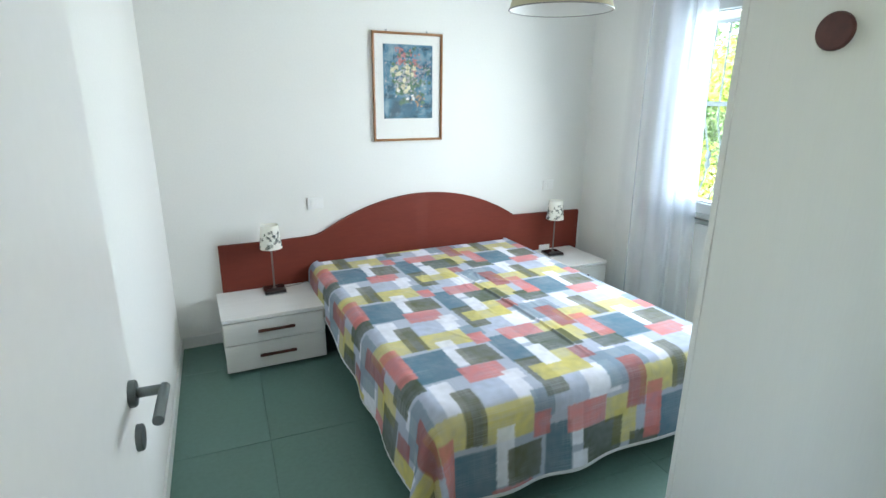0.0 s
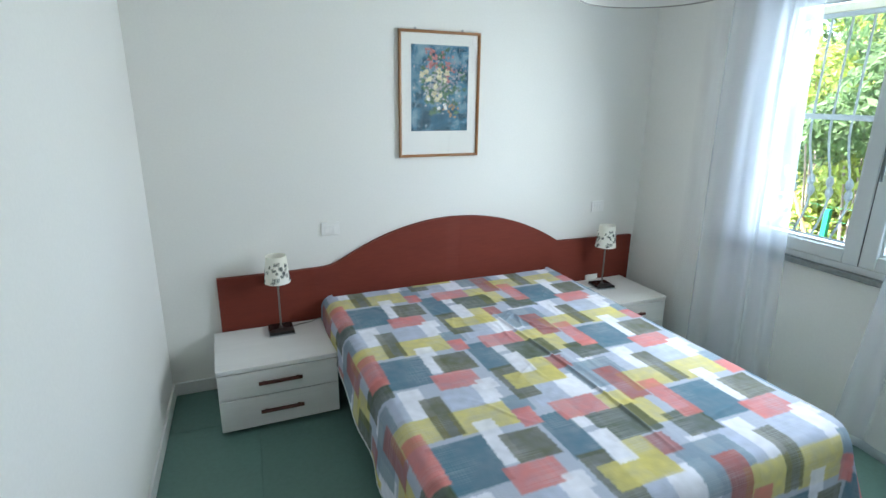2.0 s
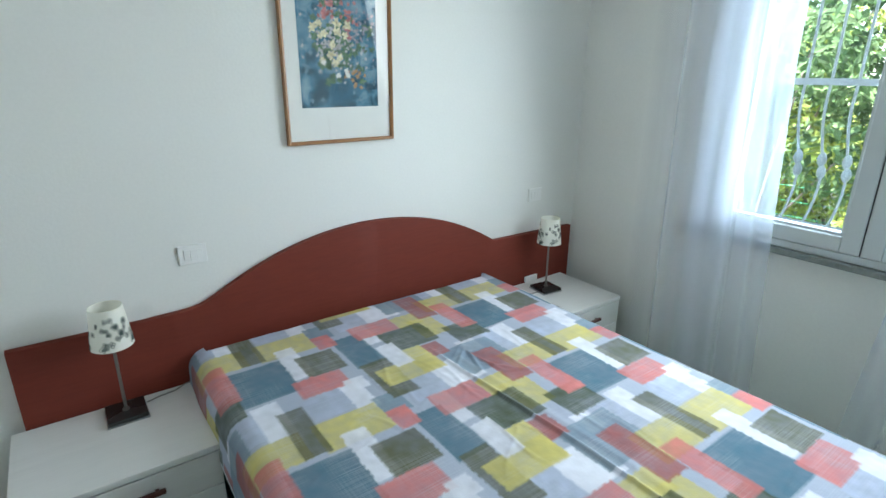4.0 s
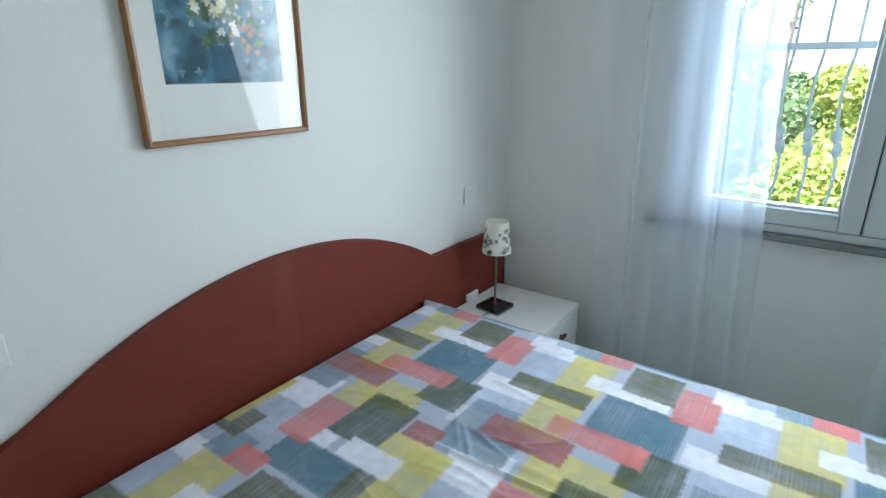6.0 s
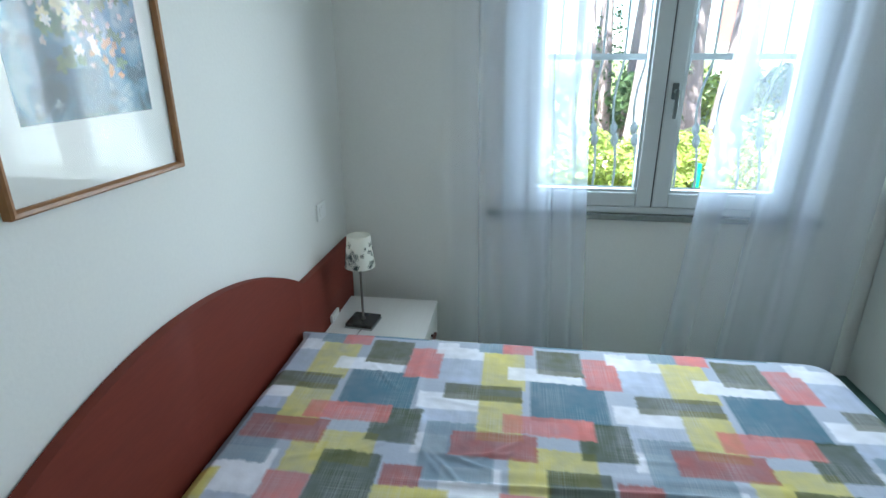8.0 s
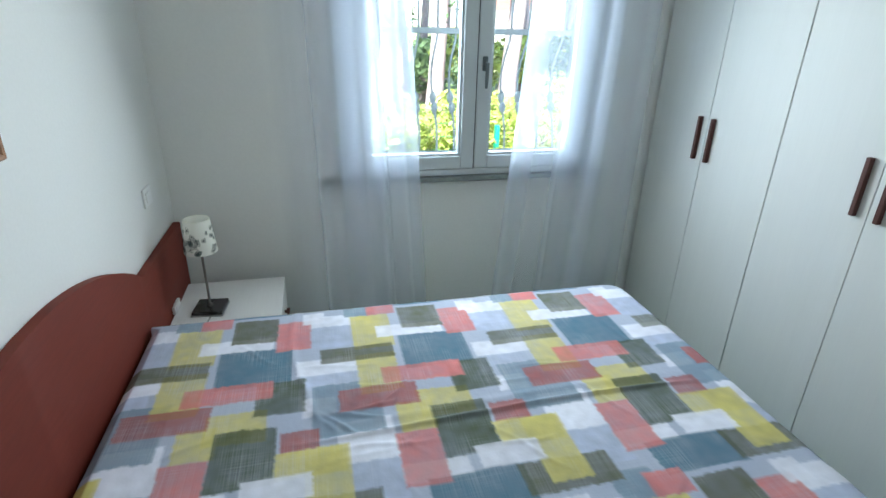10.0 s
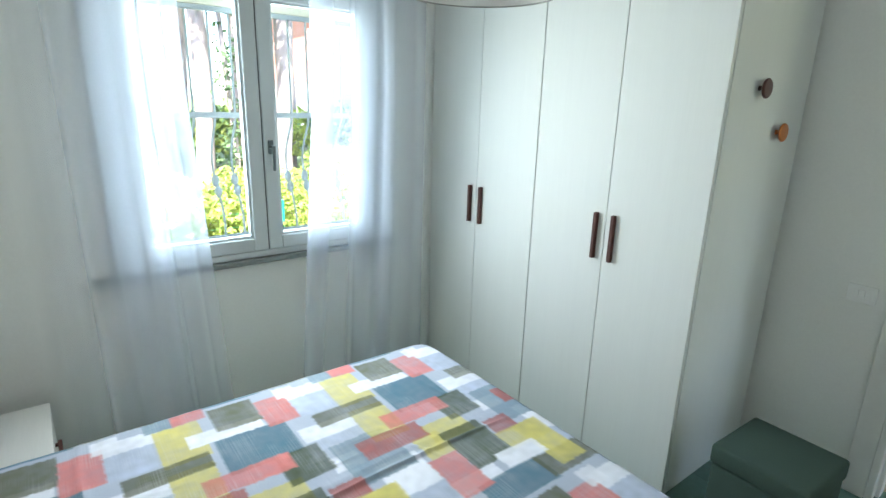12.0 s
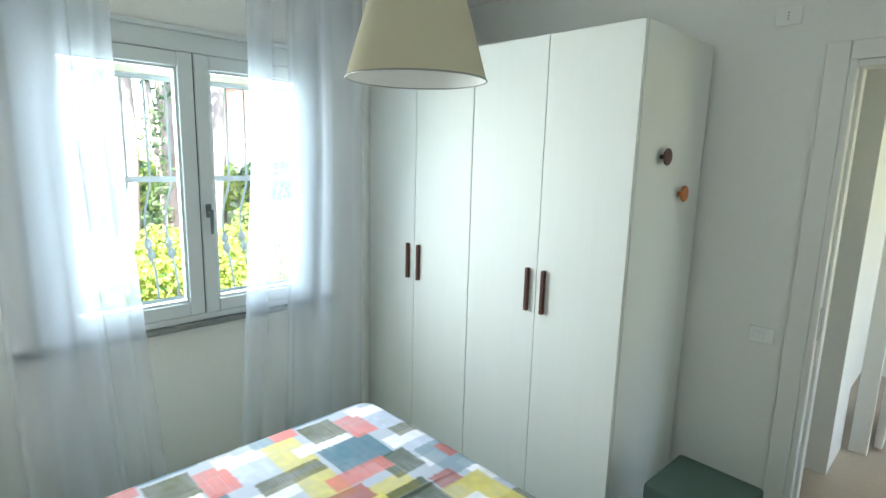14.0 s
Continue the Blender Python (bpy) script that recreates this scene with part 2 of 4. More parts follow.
def painted_print():
    """A blue painted ground, clouded at two scales."""
    m, N, L, bsdf = nodes_of("blue painted print")
    tc = N.new("ShaderNodeTexCoord")
    n = N.new("ShaderNodeTexNoise")
    n.inputs["Scale"].default_value, n.inputs["Detail"].default_value, n.inputs["Distortion"].default_value = 13, 10, 0.7
    L.new(tc.outputs["Object"], n.inputs["Vector"])
    r = N.new("ShaderNodeValToRGB")
    e = r.color_ramp.elements
    e[0].position, e[0].color = 0.38, (0.02, 0.07, 0.105, 1)
    e[1].position, e[1].color = 0.66, (0.24, 0.36, 0.43, 1)
    k = e.new(0.5)
    k.color = (0.075, 0.20, 0.29, 1)
    L.new(n.outputs["Fac"], r.inputs[0])
    L.new(r.outputs[0], bsdf.inputs["Base Color"])
    bsdf.inputs["Roughness"].default_value = 0.7
    return m


PAINTED = painted_print()
PETAL_R = surface("red petals paint", (0.34, 0.10, 0.09), 0.7, 0.4, 30, 90, 0.1, tint=(0.5, 0.2, 0.2))
PETAL_Y = surface("yellow petals paint", (0.60, 0.52, 0.28), 0.7, 0.3, 30, 90, 0.1, tint=(0.72, 0.70, 0.5))
PETAL_P = surface("pale petals paint", (0.50, 0.42, 0.36), 0.7, 0.35, 30, 90, 0.1, tint=(0.42, 0.45, 0.5))
STEMS = surface("green stems paint", (0.05, 0.13, 0.10), 0.7, 0.4, 30, 90, 0.1, tint=(0.12, 0.2, 0.10))
VASE = surface("dark blue vase paint", (0.035, 0.12, 0.19), 0.7, 0.4, 20, 90, 0.1)


# ---- mesh helpers ----
def box(bm, x0, x1, y0, y1, z0, z1, bevel=0.0, seg=2):
    vs = [bm.verts.new((x, y, z)) for x in (x0, x1) for y in (y0, y1) for z in (z0, z1)]
    fs = [bm.faces.new([vs[i] for i in q]) for q in ((0, 1, 3, 2), (4, 6, 7, 5), (0, 4, 5, 1), (2, 3, 7, 6), (0, 2, 6, 4), (1, 5, 7, 3))]
    if bevel:
        es = list({e for f_ in fs for e in f_.edges})
        bmesh.ops.bevel(bm, geom=es, offset=bevel, segments=seg, affect="EDGES", profile=0.5)
    return bm


def boxm(*a, **k):
    return box(bmesh.new(), *a, **k)


def lathe(bm, profile, m=None, n=32, cap=True):
    """A turned shape round z from (radius, height) pairs."""
    m = m or Matrix()
    rings = [[bm.verts.new(m @ Vector((r * math.cos(6.28318 * i / n), r * math.sin(6.28318 * i / n), z))) for i in range(n)] for r, z in profile]
    for a, b in zip(rings, rings[1:]):
        for i in range(n):
            bm.faces.new((a[i], a[(i + 1) % n], b[(i + 1) % n], b[i]))
    if cap:
        bm.faces.new(rings[0][::-1])
        bm.faces.new(rings[-1])
    return bm


def tube(bm, pts, radius, n=8):
    """A round bar along points; radius a number or one for each point."""
    pts = [Vector(p) for p in pts]
    rings = []
    side = None
    for i, p in enumerate(pts):
        d = (pts[min(i + 1, len(pts) - 1)] - pts[max(i - 1, 0)]).normalized()
        if side is None:
            side = d.orthogonal().normalized()
        side = (side - d * side.dot(d)).normalized()
        up = d.cross(side)
        r = radius[i] if isinstance(radius, (list, tuple)) else radius
        rings.append([bm.verts.new(p + r * (side * math.cos(6.28318 * k / n) + up * math.sin(6.28318 * k / n))) for k in range(n)])
    for a, b in zip(rings, rings[1:]):
        for i in range(n):
            bm.faces.new((a[i], a[(i + 1) % n], b[(i + 1) % n], b[i]))
    bm.faces.new(rings[0][::-1])
    bm.faces.new(rings[-1])
    return bm


def link_mesh(name, bm, material, smooth=False):
    bmesh.ops.recalc_face_normals(bm, faces=bm.faces)
    me = bpy.data.meshes.new(name)
    bm.to_mesh(me)
    bm.free()
    me.materials.append(material)
    if smooth:
        me.polygons.foreach_set("use_smooth", [True] * len(me.polygons))
        me.set_sharp_from_angle(angle=radians(40))
    return new(name, me)


def part(name, bm, material, parent, label="", smooth=False):
    ob = link_mesh(name, bm, material, smooth)
    ob.parent = parent
    if label:
        ob["label"] = label
    return ob


def thing(name, at, label, category, group="", kind="", rz=0):
    e = new(name)
    e.empty_display_size = 0.1
    e.matrix_world = pose(*at, 0, 0, rz)
    return tagged(e, label, category, group, kind)


def whole(name, bm, material, label, category, kind="", group="", smooth=False):
    return tagged(link_mesh(name, bm, material, smooth), label, category, group, kind)


# ---- plan ----
XW, YD, ZC = 3.16, -3.33, 2.70          # window wall, door wall, ceiling
WALLT, PART_T = 0.30, 0.10
LEAN = 0.045                            # the left wall runs a little out of square


def xl(y):
    return LEAN * y


def prism(bm, pts, z0, z1):
    lo = [bm.verts.new((x, y, z0)) for x, y in pts]
    hi = [bm.verts.new((x, y, z1)) for x, y in pts]
    n = len(pts)
    for i in range(n):
        bm.faces.new((lo[i], lo[(i + 1) % n], hi[(i + 1) % n], hi[i]))
    bm.faces.new(lo[::-1])
    bm.faces.new(hi)
    return bm


S = "structure"
WY0, WY1, WZ0, WZ1 = -2.235, -0.815, 0.83, 2.26        # window opening
DX0, DX1, DZ = -0.065, 0.85, 2.14                    # door opening
HY = -3.97                                            # opposite side of the hall

whole("wall_north", boxm(-0.6, XW + WALLT, 0, 0.3, -0.3, ZC + 0.2), WALL, "matt white painted wall behind the bed", "wall", S)
bm = bmesh.new()
box(bm, XW, XW + WALLT, -6.2, WY0, -0.3, ZC + 0.2)
box(bm, XW, XW + WALLT, WY1, 0, -0.3, ZC + 0.2)
box(bm, XW, XW + WALLT, WY0, WY1, -0.3, WZ0 - 0.03)
box(bm, XW, XW + WALLT, WY0, WY1, WZ1, ZC + 0.2)
whole("wall_east", bm, WALL, "matt white painted wall with the garden window", "wall", S)
whole("wall_west", prism(bmesh.new(), [(0, 0), (xl(YD), YD), (-0.6, YD), (-0.6, 0)], -0.3, ZC + 0.2), WALL, "matt white painted side wall, plain", "wall", S)
bm = bmesh.new()
box(bm, -0.6, DX0, YD - PART_T, YD, -0.3, ZC + 0.2)
box(bm, DX1, XW, YD - PART_T, YD, -0.3, ZC + 0.2)
box(bm, DX0, DX1, YD - PART_T, YD, DZ, ZC + 0.2)
whole("wall_south", bm, WALL, "matt white painted wall with the doorway to the hall", "wall", S)
whole("ceiling", boxm(-2.2, XW + WALLT, -6.2, 0.3, ZC, ZC + 0.2), CEIL, "plain white painted ceiling", "ceiling", S)
whole("roof", boxm(-2.8, XW + 0.75, -7.0, 0.9, ZC + 0.204, ZC + 0.35), ROOF, "overhanging tiled roof slab over the room", "roof", S)
# hall
whole("wall_hall_pier", boxm(0.78, XW, HY - 0.42, HY, -0.3, ZC), WALL, "white painted hall wall corner beyond the doorway", "wall", S)
whole("wall_hall_end", boxm(-2.2, 0.9, -6.2, -6.05, -0.3, ZC), WALL, "white painted wall closing the hall", "wall", S)
# unseen wall; its opening is added to let light into the hall
bm = bmesh.new()
box(bm, -2.2, -2.05, -6.05, -5.6, -0.3, ZC)
box(bm, -2.2, -2.05, -3.9, YD - PART_T - 0.001, -0.3, ZC)
box(bm, -2.2, -2.05, -5.6, -3.9, -0.3, 0.7)
box(bm, -2.2, -2.05, -5.6, -3.9, 2.3, ZC)
box(bm, -2.2, -2.05, -4.1, -3.9, 0.7, 2.3)
box(bm, -2.2, -0.6, YD - PART_T, YD + 0.1, -0.3, ZC)
whole("wall_hall_west", bm, WALL, "unseen white painted hall wall with a wide opening added for light", "wall", S)
whole("wall_hall_back", boxm(0.9, XW, -6.2, HY - 0.424, -0.3, ZC), WALL, "plain white wall mass beside the hall", "wall", S)
hc = thing("door_2", (0.70, HY - 0.46, 0), "white door casing at the far side of the hall", "door", kind=S)
part("casing", boxm(-0.045, 0.045, -0.02, 0.03, 0, 2.1, 0.004), DOORW, hc)
part("door_edge", boxm(-0.10, -0.06, -0.65, -0.12, 0.01, 2.06, 0.003), DOORW, hc)

# floor slab; its tiles come at the end
floor = whole("floor", boxm(-2.2, XW, -6.2, 0, -0.3, -0.006), GROUT, "large grey green porcelain tiles with thin joints", "floor", S)

# the hall's warm light is put into this beige tile colour
HALLT = surface("hall tile tinted for warm light", (0.42, 0.36, 0.29), 0.5, 0.08, 3.0, 45, 0.1)
whole("floor_hall", boxm(-2.04, XW - 0.01, -6.04, YD - PART_T - 0.02, 0.0005, 0.0055, 0.001, seg=1), HALLT, "tiled hall floor beyond the doorway, coloured beige for its warm light", "floor", S)

# skirting
sk = 0.075
whole("baseboard", boxm(0.012, XW, -0.012, -0.001, 0, sk, 0.002), SKIRT, "low white skirting under the headboard wall", "baseboard", S)
whole("baseboard", prism(bmesh.new(), [(0.001, -0.013), (0.012, -0.013), (xl(-3.15) + 0.012, -3.15), (xl(-3.15) + 0.001, -3.15)], 0, sk), SKIRT, "low white skirting along the side wall", "baseboard", S)
whole("baseboard", boxm(0.94, 1.36, YD + 0.001, YD + 0.012, 0, sk, 0.002), SKIRT, "low white skirting beside the doorway", "baseboard", S)

# ---- door ----
d = thing("door_1", (0, 0, 0), "white lacquered inner door standing open against the side wall", "door", kind=S)
bm = bmesh.new()
box(bm, DX1 - 0.001, DX1 + 0.085, YD, YD + 0.018, 0, DZ + 0.075, 0.004)
part("casing", bm, DOORW, d, "white door casing")
part("casing", boxm(DX0 - 0.06, DX1 - 0.004, YD, YD + 0.018, DZ - 0.001, DZ + 0.075, 0.004), DOORW, d)
part("jamb", boxm(DX1 - 0.03, DX1 - 0.001, YD - PART_T - 0.01, YD + 0.012, 0, DZ, 0.004), DOORW, d)
part("jamb_stop", boxm(DX1 - 0.045, DX1 - 0.03, YD - PART_T - 0.01, YD - 0.045, 0, DZ - 0.03, 0.003), DOORW, d)
part("jamb", boxm(DX0 + 0.001, DX0 + 0.03, YD - PART_T - 0.01, YD + 0.012, 0, DZ, 0.004), DOORW, d)
part("head", boxm(DX0 + 0.03, DX1 - 0.03, YD - PART_T - 0.01, YD + 0.012, DZ - 0.03, DZ - 0.002, 0.004), DOORW, d)
part("strike_plate", boxm(DX1 - 0.033, DX1 - 0.0295, YD - 0.032, YD - 0.008, 0.93, 1.08, 0.001), STEEL, d, "steel strike plate")
leaf = part("leaf", boxm(0, 0.870, 0, 0.04, 0.01, 2.11, 0.003), DOORW, d, "smooth white door leaf")
leaf.matrix_local = pose(-0.033, -3.262, 0, 0, 0, 90 - 3.7)
HX = 0.828
bm = lathe(bmesh.new(), [(0.0265, 0), (0.0265, 0.009), (0.0245, 0.012), (0.01, 0.0125)], pose(HX, 0, 1.04, 90, 0, 0))
part("rosette", bm, GUNMETAL, leaf, smooth=True)
bm = lathe(bmesh.new(), [(0.0265, 0), (0.0265, 0.009), (0.0245, 0.012), (0.01, 0.0125)], pose(HX, 0, 0.942, 90, 0, 0))
part("key_rosette", bm, GUNMETAL, leaf, smooth=True)
bm = tube(bmesh.new(), [(HX, -0.008, 1.04), (HX, -0.055, 1.04), (HX - 0.006, -0.062, 1.04)], 0.010, 14)
tube(bm, [(HX + 0.008, -0.060, 1.04), (HX - 0.115, -0.060, 1.04)], 0.010, 14)
part("lever", bm, GUNMETAL, leaf, "dark satin nickel lever handle", smooth=True)

# ---- window ----
w = thing("window_1", (XW, 0, 0), "white two-leaf casement window, closed, over a marble sill", "window", kind=S)
FX0, FX1 = -0.03, 0.045
bm = bmesh.new()
box(bm, FX0 + 0.008, FX1, WY0 + 0.002, WY0 + 0.074, WZ0 - 0.0, WZ1 - 0.002, 0.004)
box(bm, FX0 + 0.008, FX1, WY1 - 0.074, WY1 - 0.002, WZ0 - 0.0, WZ1 - 0.002, 0.004)
box(bm, FX0 + 0.008, FX1, WY0 + 0.0745, WY1 - 0.0745, WZ1 - 0.10, WZ1 - 0.002, 0.004)
box(bm, FX0 + 0.008, FX1, WY0 + 0.0745, WY1 - 0.0745, WZ0, WZ0 + 0.034, 0.004)
part("window_frame", bm, PVC, w)
part("head_trim", boxm(FX0 - 0.012, FX0 + 0.006, WY0 - 0.02, WY1 + 0.02, WZ1 - 0.012, WZ1 + 0.012, 0.004), PVC, w)
SZ0, SZ1 = WZ0 + 0.036, WZ1 - 0.102
YM = -1.525


def sash(y0, y1, sa, sb, handle):
    bm = bmesh.new()
    rl = 0.068
    for a in ((y0, y0 + sa, SZ0, SZ1), (y1 - sb, y1, SZ0, SZ1), (y0 + sa + 0.0005, y1 - sb - 0.0005, SZ0, SZ0 + rl), (y0 + sa + 0.0005, y1 - sb - 0.0005, SZ1 - rl, SZ1)):
        box(bm, FX0, FX1 - 0.01, *a, 0.006)
    s = part("sash", bm, PVC, w, "white window sash")
    bm = bmesh.new()
    g = 0.012
    for a in ((y0 + sa, y0 + sa + g, SZ0 + rl, SZ1 - rl), (y1 - sb - g, y1 - sb, SZ0 + rl, SZ1 - rl), (y0 + sa + g, y1 - sb - g, SZ0 + rl, SZ0 + rl + g), (y0 + sa + g, y1 - sb - g, SZ1 - rl - g, SZ1 - rl)):
        box(bm, FX0 + 0.018, FX1 - 0.016, *a)
    part("glazing_bead", bm, PVC, s)
    p = part("pane", boxm(0.002, 0.008, y0 + sa + 0.002, y1 - sb - 0.002, SZ0 + rl + 0.002, SZ1 - rl - 0.002), GLASS, s)
    p.visible_shadow = False
    if handle:
        yh, zh = y1 - 0.034, 1.40
        bm = boxm(FX0 - 0.012, FX0, yh - 0.014, yh + 0.014, zh - 0.035, zh + 0.035, 0.005)
        part("handle_plate", bm, GUNMETAL, s, "grey metal handle plate")
        bm = tube(bmesh.new(), [(FX0 - 0.01, yh, zh), (FX0 - 0.045, yh, zh)], 0.009, 12)
        tube(bm, [(FX0 - 0.045, yh, zh + 0.008), (FX0 - 0.047, yh, zh - 0.06), (FX0 - 0.043, yh, zh - 0.115)], [0.010, 0.0095, 0.007], 12)
        part("window_handle", bm, GUNMETAL, s, "grey metal window handle", smooth=True)


sash(WY0 + 0.070, YM - 0.0025, 0.090, 0.071, True)
sash(YM + 0.0025, WY1 - 0.070, 0.071, 0.090, False)
part("gasket", boxm(FX0 + 0.006, FX1 - 0.012, YM - 0.0022, YM + 0.0022, SZ0, SZ1), GASKET, w)
for y in (WY1 - 0.070, WY0 + 0.070):
    for z in (SZ0 + 0.12, SZ1 - 0.10):
        part("hinge", lathe(bmesh.new(), [(0.007, z - 0.04), (0.008, z - 0.035), (0.008, z + 0.035), (0.007, z + 0.04)], pose(FX0 - 0.004, y, 0), 10), PVC, w, smooth=True)
whole("window_sill", boxm(XW - 0.055, XW + 0.42, -2.30, -0.735, WZ0 - 0.028, WZ0 - 0.001, 0.005), MARBLE, "grey green marble window sill with a rounded front", "sill", S)

# ---- roller shutter, drawn up ----
SHUT = surface("ivory shutter slats", (0.66, 0.62, 0.48), 0.55, 0.05, 4, 50, 0.05)
rs = thing("roller_shutter", (XW + 0.13, 0, 0), "ivory roller shutter drawn up behind the window head", "shutter")
for k in range(4):
    part("slat", boxm(-0.006, 0.006, WY0 + 0.03, WY1 - 0.03, 2.055 + k * 0.052, 2.103 + k * 0.052, 0.004), SHUT, rs)
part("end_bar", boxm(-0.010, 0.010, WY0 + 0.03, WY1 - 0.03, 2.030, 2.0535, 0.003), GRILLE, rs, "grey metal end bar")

# ---- iron grille ----
gr = thing("window_grille", (XW + 0.285, 0, 0), "white painted wrought iron grille with bellied bars and knots", "grille")


def grille_bar(y):
    pts = []
    for i in range(29):
        z = WZ0 + 0.01 + (WZ1 - WZ0 - 0.02) * i / 28
        s = max(0.0, min(1.0, (1.52 - z) / 0.68))
        belly = 0.10 * math.sin(math.pi * s) ** 1.3
        sway = 0.018 * math.sin(2 * math.pi * s) if z < 1.52 else 0.0
        pts.append((belly, y + sway, z))
    bm = tube(bmesh.new(), pts, 0.0065, 8)
    for zc in (1.125, 1.185):
        s = (1.52 - zc) / 0.68
        c = pose(0.10 * math.sin(math.pi * s) ** 1.3, y + 0.018 * math.sin(2 * math.pi * s), zc)
        lathe(bm, [(0.007, -0.034), (0.017, -0.018), (0.021, 0), (0.017, 0.018), (0.007, 0.034)], c, 10)
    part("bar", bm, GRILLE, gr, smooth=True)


for i in range(13):
    grille_bar(-0.865 - 0.1045 * i)
for z in (0.88, 1.545, 2.2):
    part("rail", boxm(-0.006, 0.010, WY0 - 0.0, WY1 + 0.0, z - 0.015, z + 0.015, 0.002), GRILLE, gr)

# ---- curtains ----
whole("curtain_track", boxm(3.03, 3.07, -2.52, -0.42, ZC - 0.022, ZC - 0.001, 0.004), PVC, "white ceiling track for the curtains", "curtain track")


def curtain(y_far, y_gap, label, seed, lean, weave):
    """Voile with soft uneven pleats; y_gap is the edge towards the middle of the window, weave how dense it hangs across."""
    rnd = random.Random(seed)
    n, rows = 220, 44
    z0, z1 = 0.03, ZC - 0.024
    ridges = sorted((rnd.uniform(0.06, 0.97), rnd.uniform(0.02, 0.06), rnd.uniform(0.4, 1.0)) for _ in range(9))

    def at(s, h):
        ye = y_gap + lean * (min(h, 0.62) - 0.33)
        y = y_far + (ye - y_far) * s + 0.006 * math.sin(40 * s + seed)
        x = 3.05 + 0.010 * math.sin(2 * math.pi * (4.3 * s + 0.3 * math.sin(4.0 * s + 1.6 * h) + seed * 0.3))
        g = float(np.interp(s, *weave)) + 0.05 * math.sin(9 * s + 2 * seed + 0.8 * h)
        for c, w_, k in ridges:
            e = math.exp(-((s - c - 0.03 * (h - 0.5) * (k - 0.7) * 3) / w_) ** 2)
            x -= 0.017 * k * e
            g += 0.13 * k * e
        return x, y, min(0.86, g) * min(1.0, s / 0.10)

    def panel(name, h0, h1, rws, off, extra, parent):
        bm = bmesh.new()
        lay = bm.verts.layers.float.new("gather")
        grid = []
        for j in range(rws + 1):
            h = h0 + (h1 - h0) * j / rws
            row = []
            for i in range(n + 1):
                x, y, g = at(i / n, h)
                v = bm.verts.new((x + off, y, z0 + (z1 - z0) * h))
                v[lay] = min(0.9, g + extra)
                row.append(v)
            grid.append(row)
        for a, b in zip(grid, grid[1:]):
            for i in range(n):
                bm.faces.new((a[i], a[i + 1], b[i + 1], b[i]))
        part(name, bm, VOILE, parent, smooth=True)

    c = thing("curtain", (0, 0, 0), label, "curtain", "curtains at the window")
    panel("voile_panel", 0.0, 1.0, rows, 0.0, 0.0, c)
    panel("hem", 0.0, 0.018, 1, -0.002, 0.15, c)


curtain(-0.52, -1.215, "sheer white voile curtain hanging to the floor, drawn aside", 1, 0.15, ((0, 0.2, 0.45, 0.62, 0.75, 1), (0.05, 0.14, 0.46, 0.46, 0.33, 0.36)))
curtain(-2.52, -1.69, "sheer white voile curtain hanging beside the wardrobe", 2, -0.20, ((0, 0.3, 0.5, 0.65, 1), (0.16, 0.38, 0.36, 0.28, 0.32)))

# ---- bed ----
BX0, BX1, BY0, BY1, BZ = 0.895, 2.36, -1.98, -0.09, 0.50
HBX0, HBX1, HBZ, HPK = 0.28, 3.112, 0.66, 0.902
bed = thing("double_bed", (1.6, -1.05, 0), "double bed with a red brown arched headboard", "bed")
bm = bmesh.new()
arch0, arch1 = 0.70, 2.47


def head_top(x):
    """A round arch that runs in a soft curve into the low wing on one side and meets the other at a step."""
    rise = HPK - 1.389 + math.sqrt(max(0.0, 1.389 ** 2 - (x - 1.70) ** 2)) - HBZ
    if x > 1.7:
        return HBZ + max(0.0, rise)
    return HBZ + 0.5 * (rise + math.sqrt(rise * rise + 0.0012)) if x > 0.72 else HBZ


xs = sorted({HBX0, HBX1, *[arch0 + (arch1 - arch0) * i / 60 for i in range(61)]})
front = [bm.verts.new((x - 1.6, -0.034 + 1.05, 0.30)) for x in xs]
ftop = [bm.verts.new((x - 1.6, -0.034 + 1.05, head_top(x))) for x in xs]
back = [bm.verts.new((x - 1.6, -0.004 + 1.05, 0.30)) for x in xs]
btop = [bm.verts.new((x - 1.6, -0.004 + 1.05, head_top(x))) for x in xs]
for i in range(len(xs) - 1):
    bm.faces.new((front[i], front[i + 1], ftop[i + 1], ftop[i]))
    bm.faces.new((back[i + 1], back[i], btop[i], btop[i + 1]))
    bm.faces.new((ftop[i], ftop[i + 1], btop[i + 1], btop[i]))
    bm.faces.new((front[i + 1], front[i], back[i], back[i + 1]))
bm.faces.new((front[0], ftop[0], btop[0], back[0]))
bm.faces.new((ftop[-1], front[-1], back[-1], btop[-1]))
es = [e for e in bm.edges if e.verts[0] in set(ftop) and e.verts[1] in set(ftop)]
bmesh.ops.bevel(bm, geom=es, offset=0.004, segments=2, affect="EDGES", profile=0.5)
part("headboard", bm, HEADB, bed, "red brown stained arched headboard", smooth=True)
part("headboard_leg", boxm(1.1 - 1.6, 1.18 - 1.6, 1.016, 1.046, 0, 0.30), HEADB, bed)
part("headboard_leg", boxm(2.05 - 1.6, 2.13 - 1.6, 1.016, 1.046, 0, 0.30), HEADB, bed)
part("base", boxm(0.885 - 1.6, 2.35 - 1.6, -1.98 + 1.05, -0.045 + 1.05, 0.12, 0.28, 0.02), MATTR, bed, "white fabric bed base")
part("mattress", boxm(0.875 - 1.6, 2.365 - 1.6, -1.995 + 1.05, -0.05 + 1.05, 0.284, 0.485, 0.035, seg=3), MATTR, bed, "white mattress")
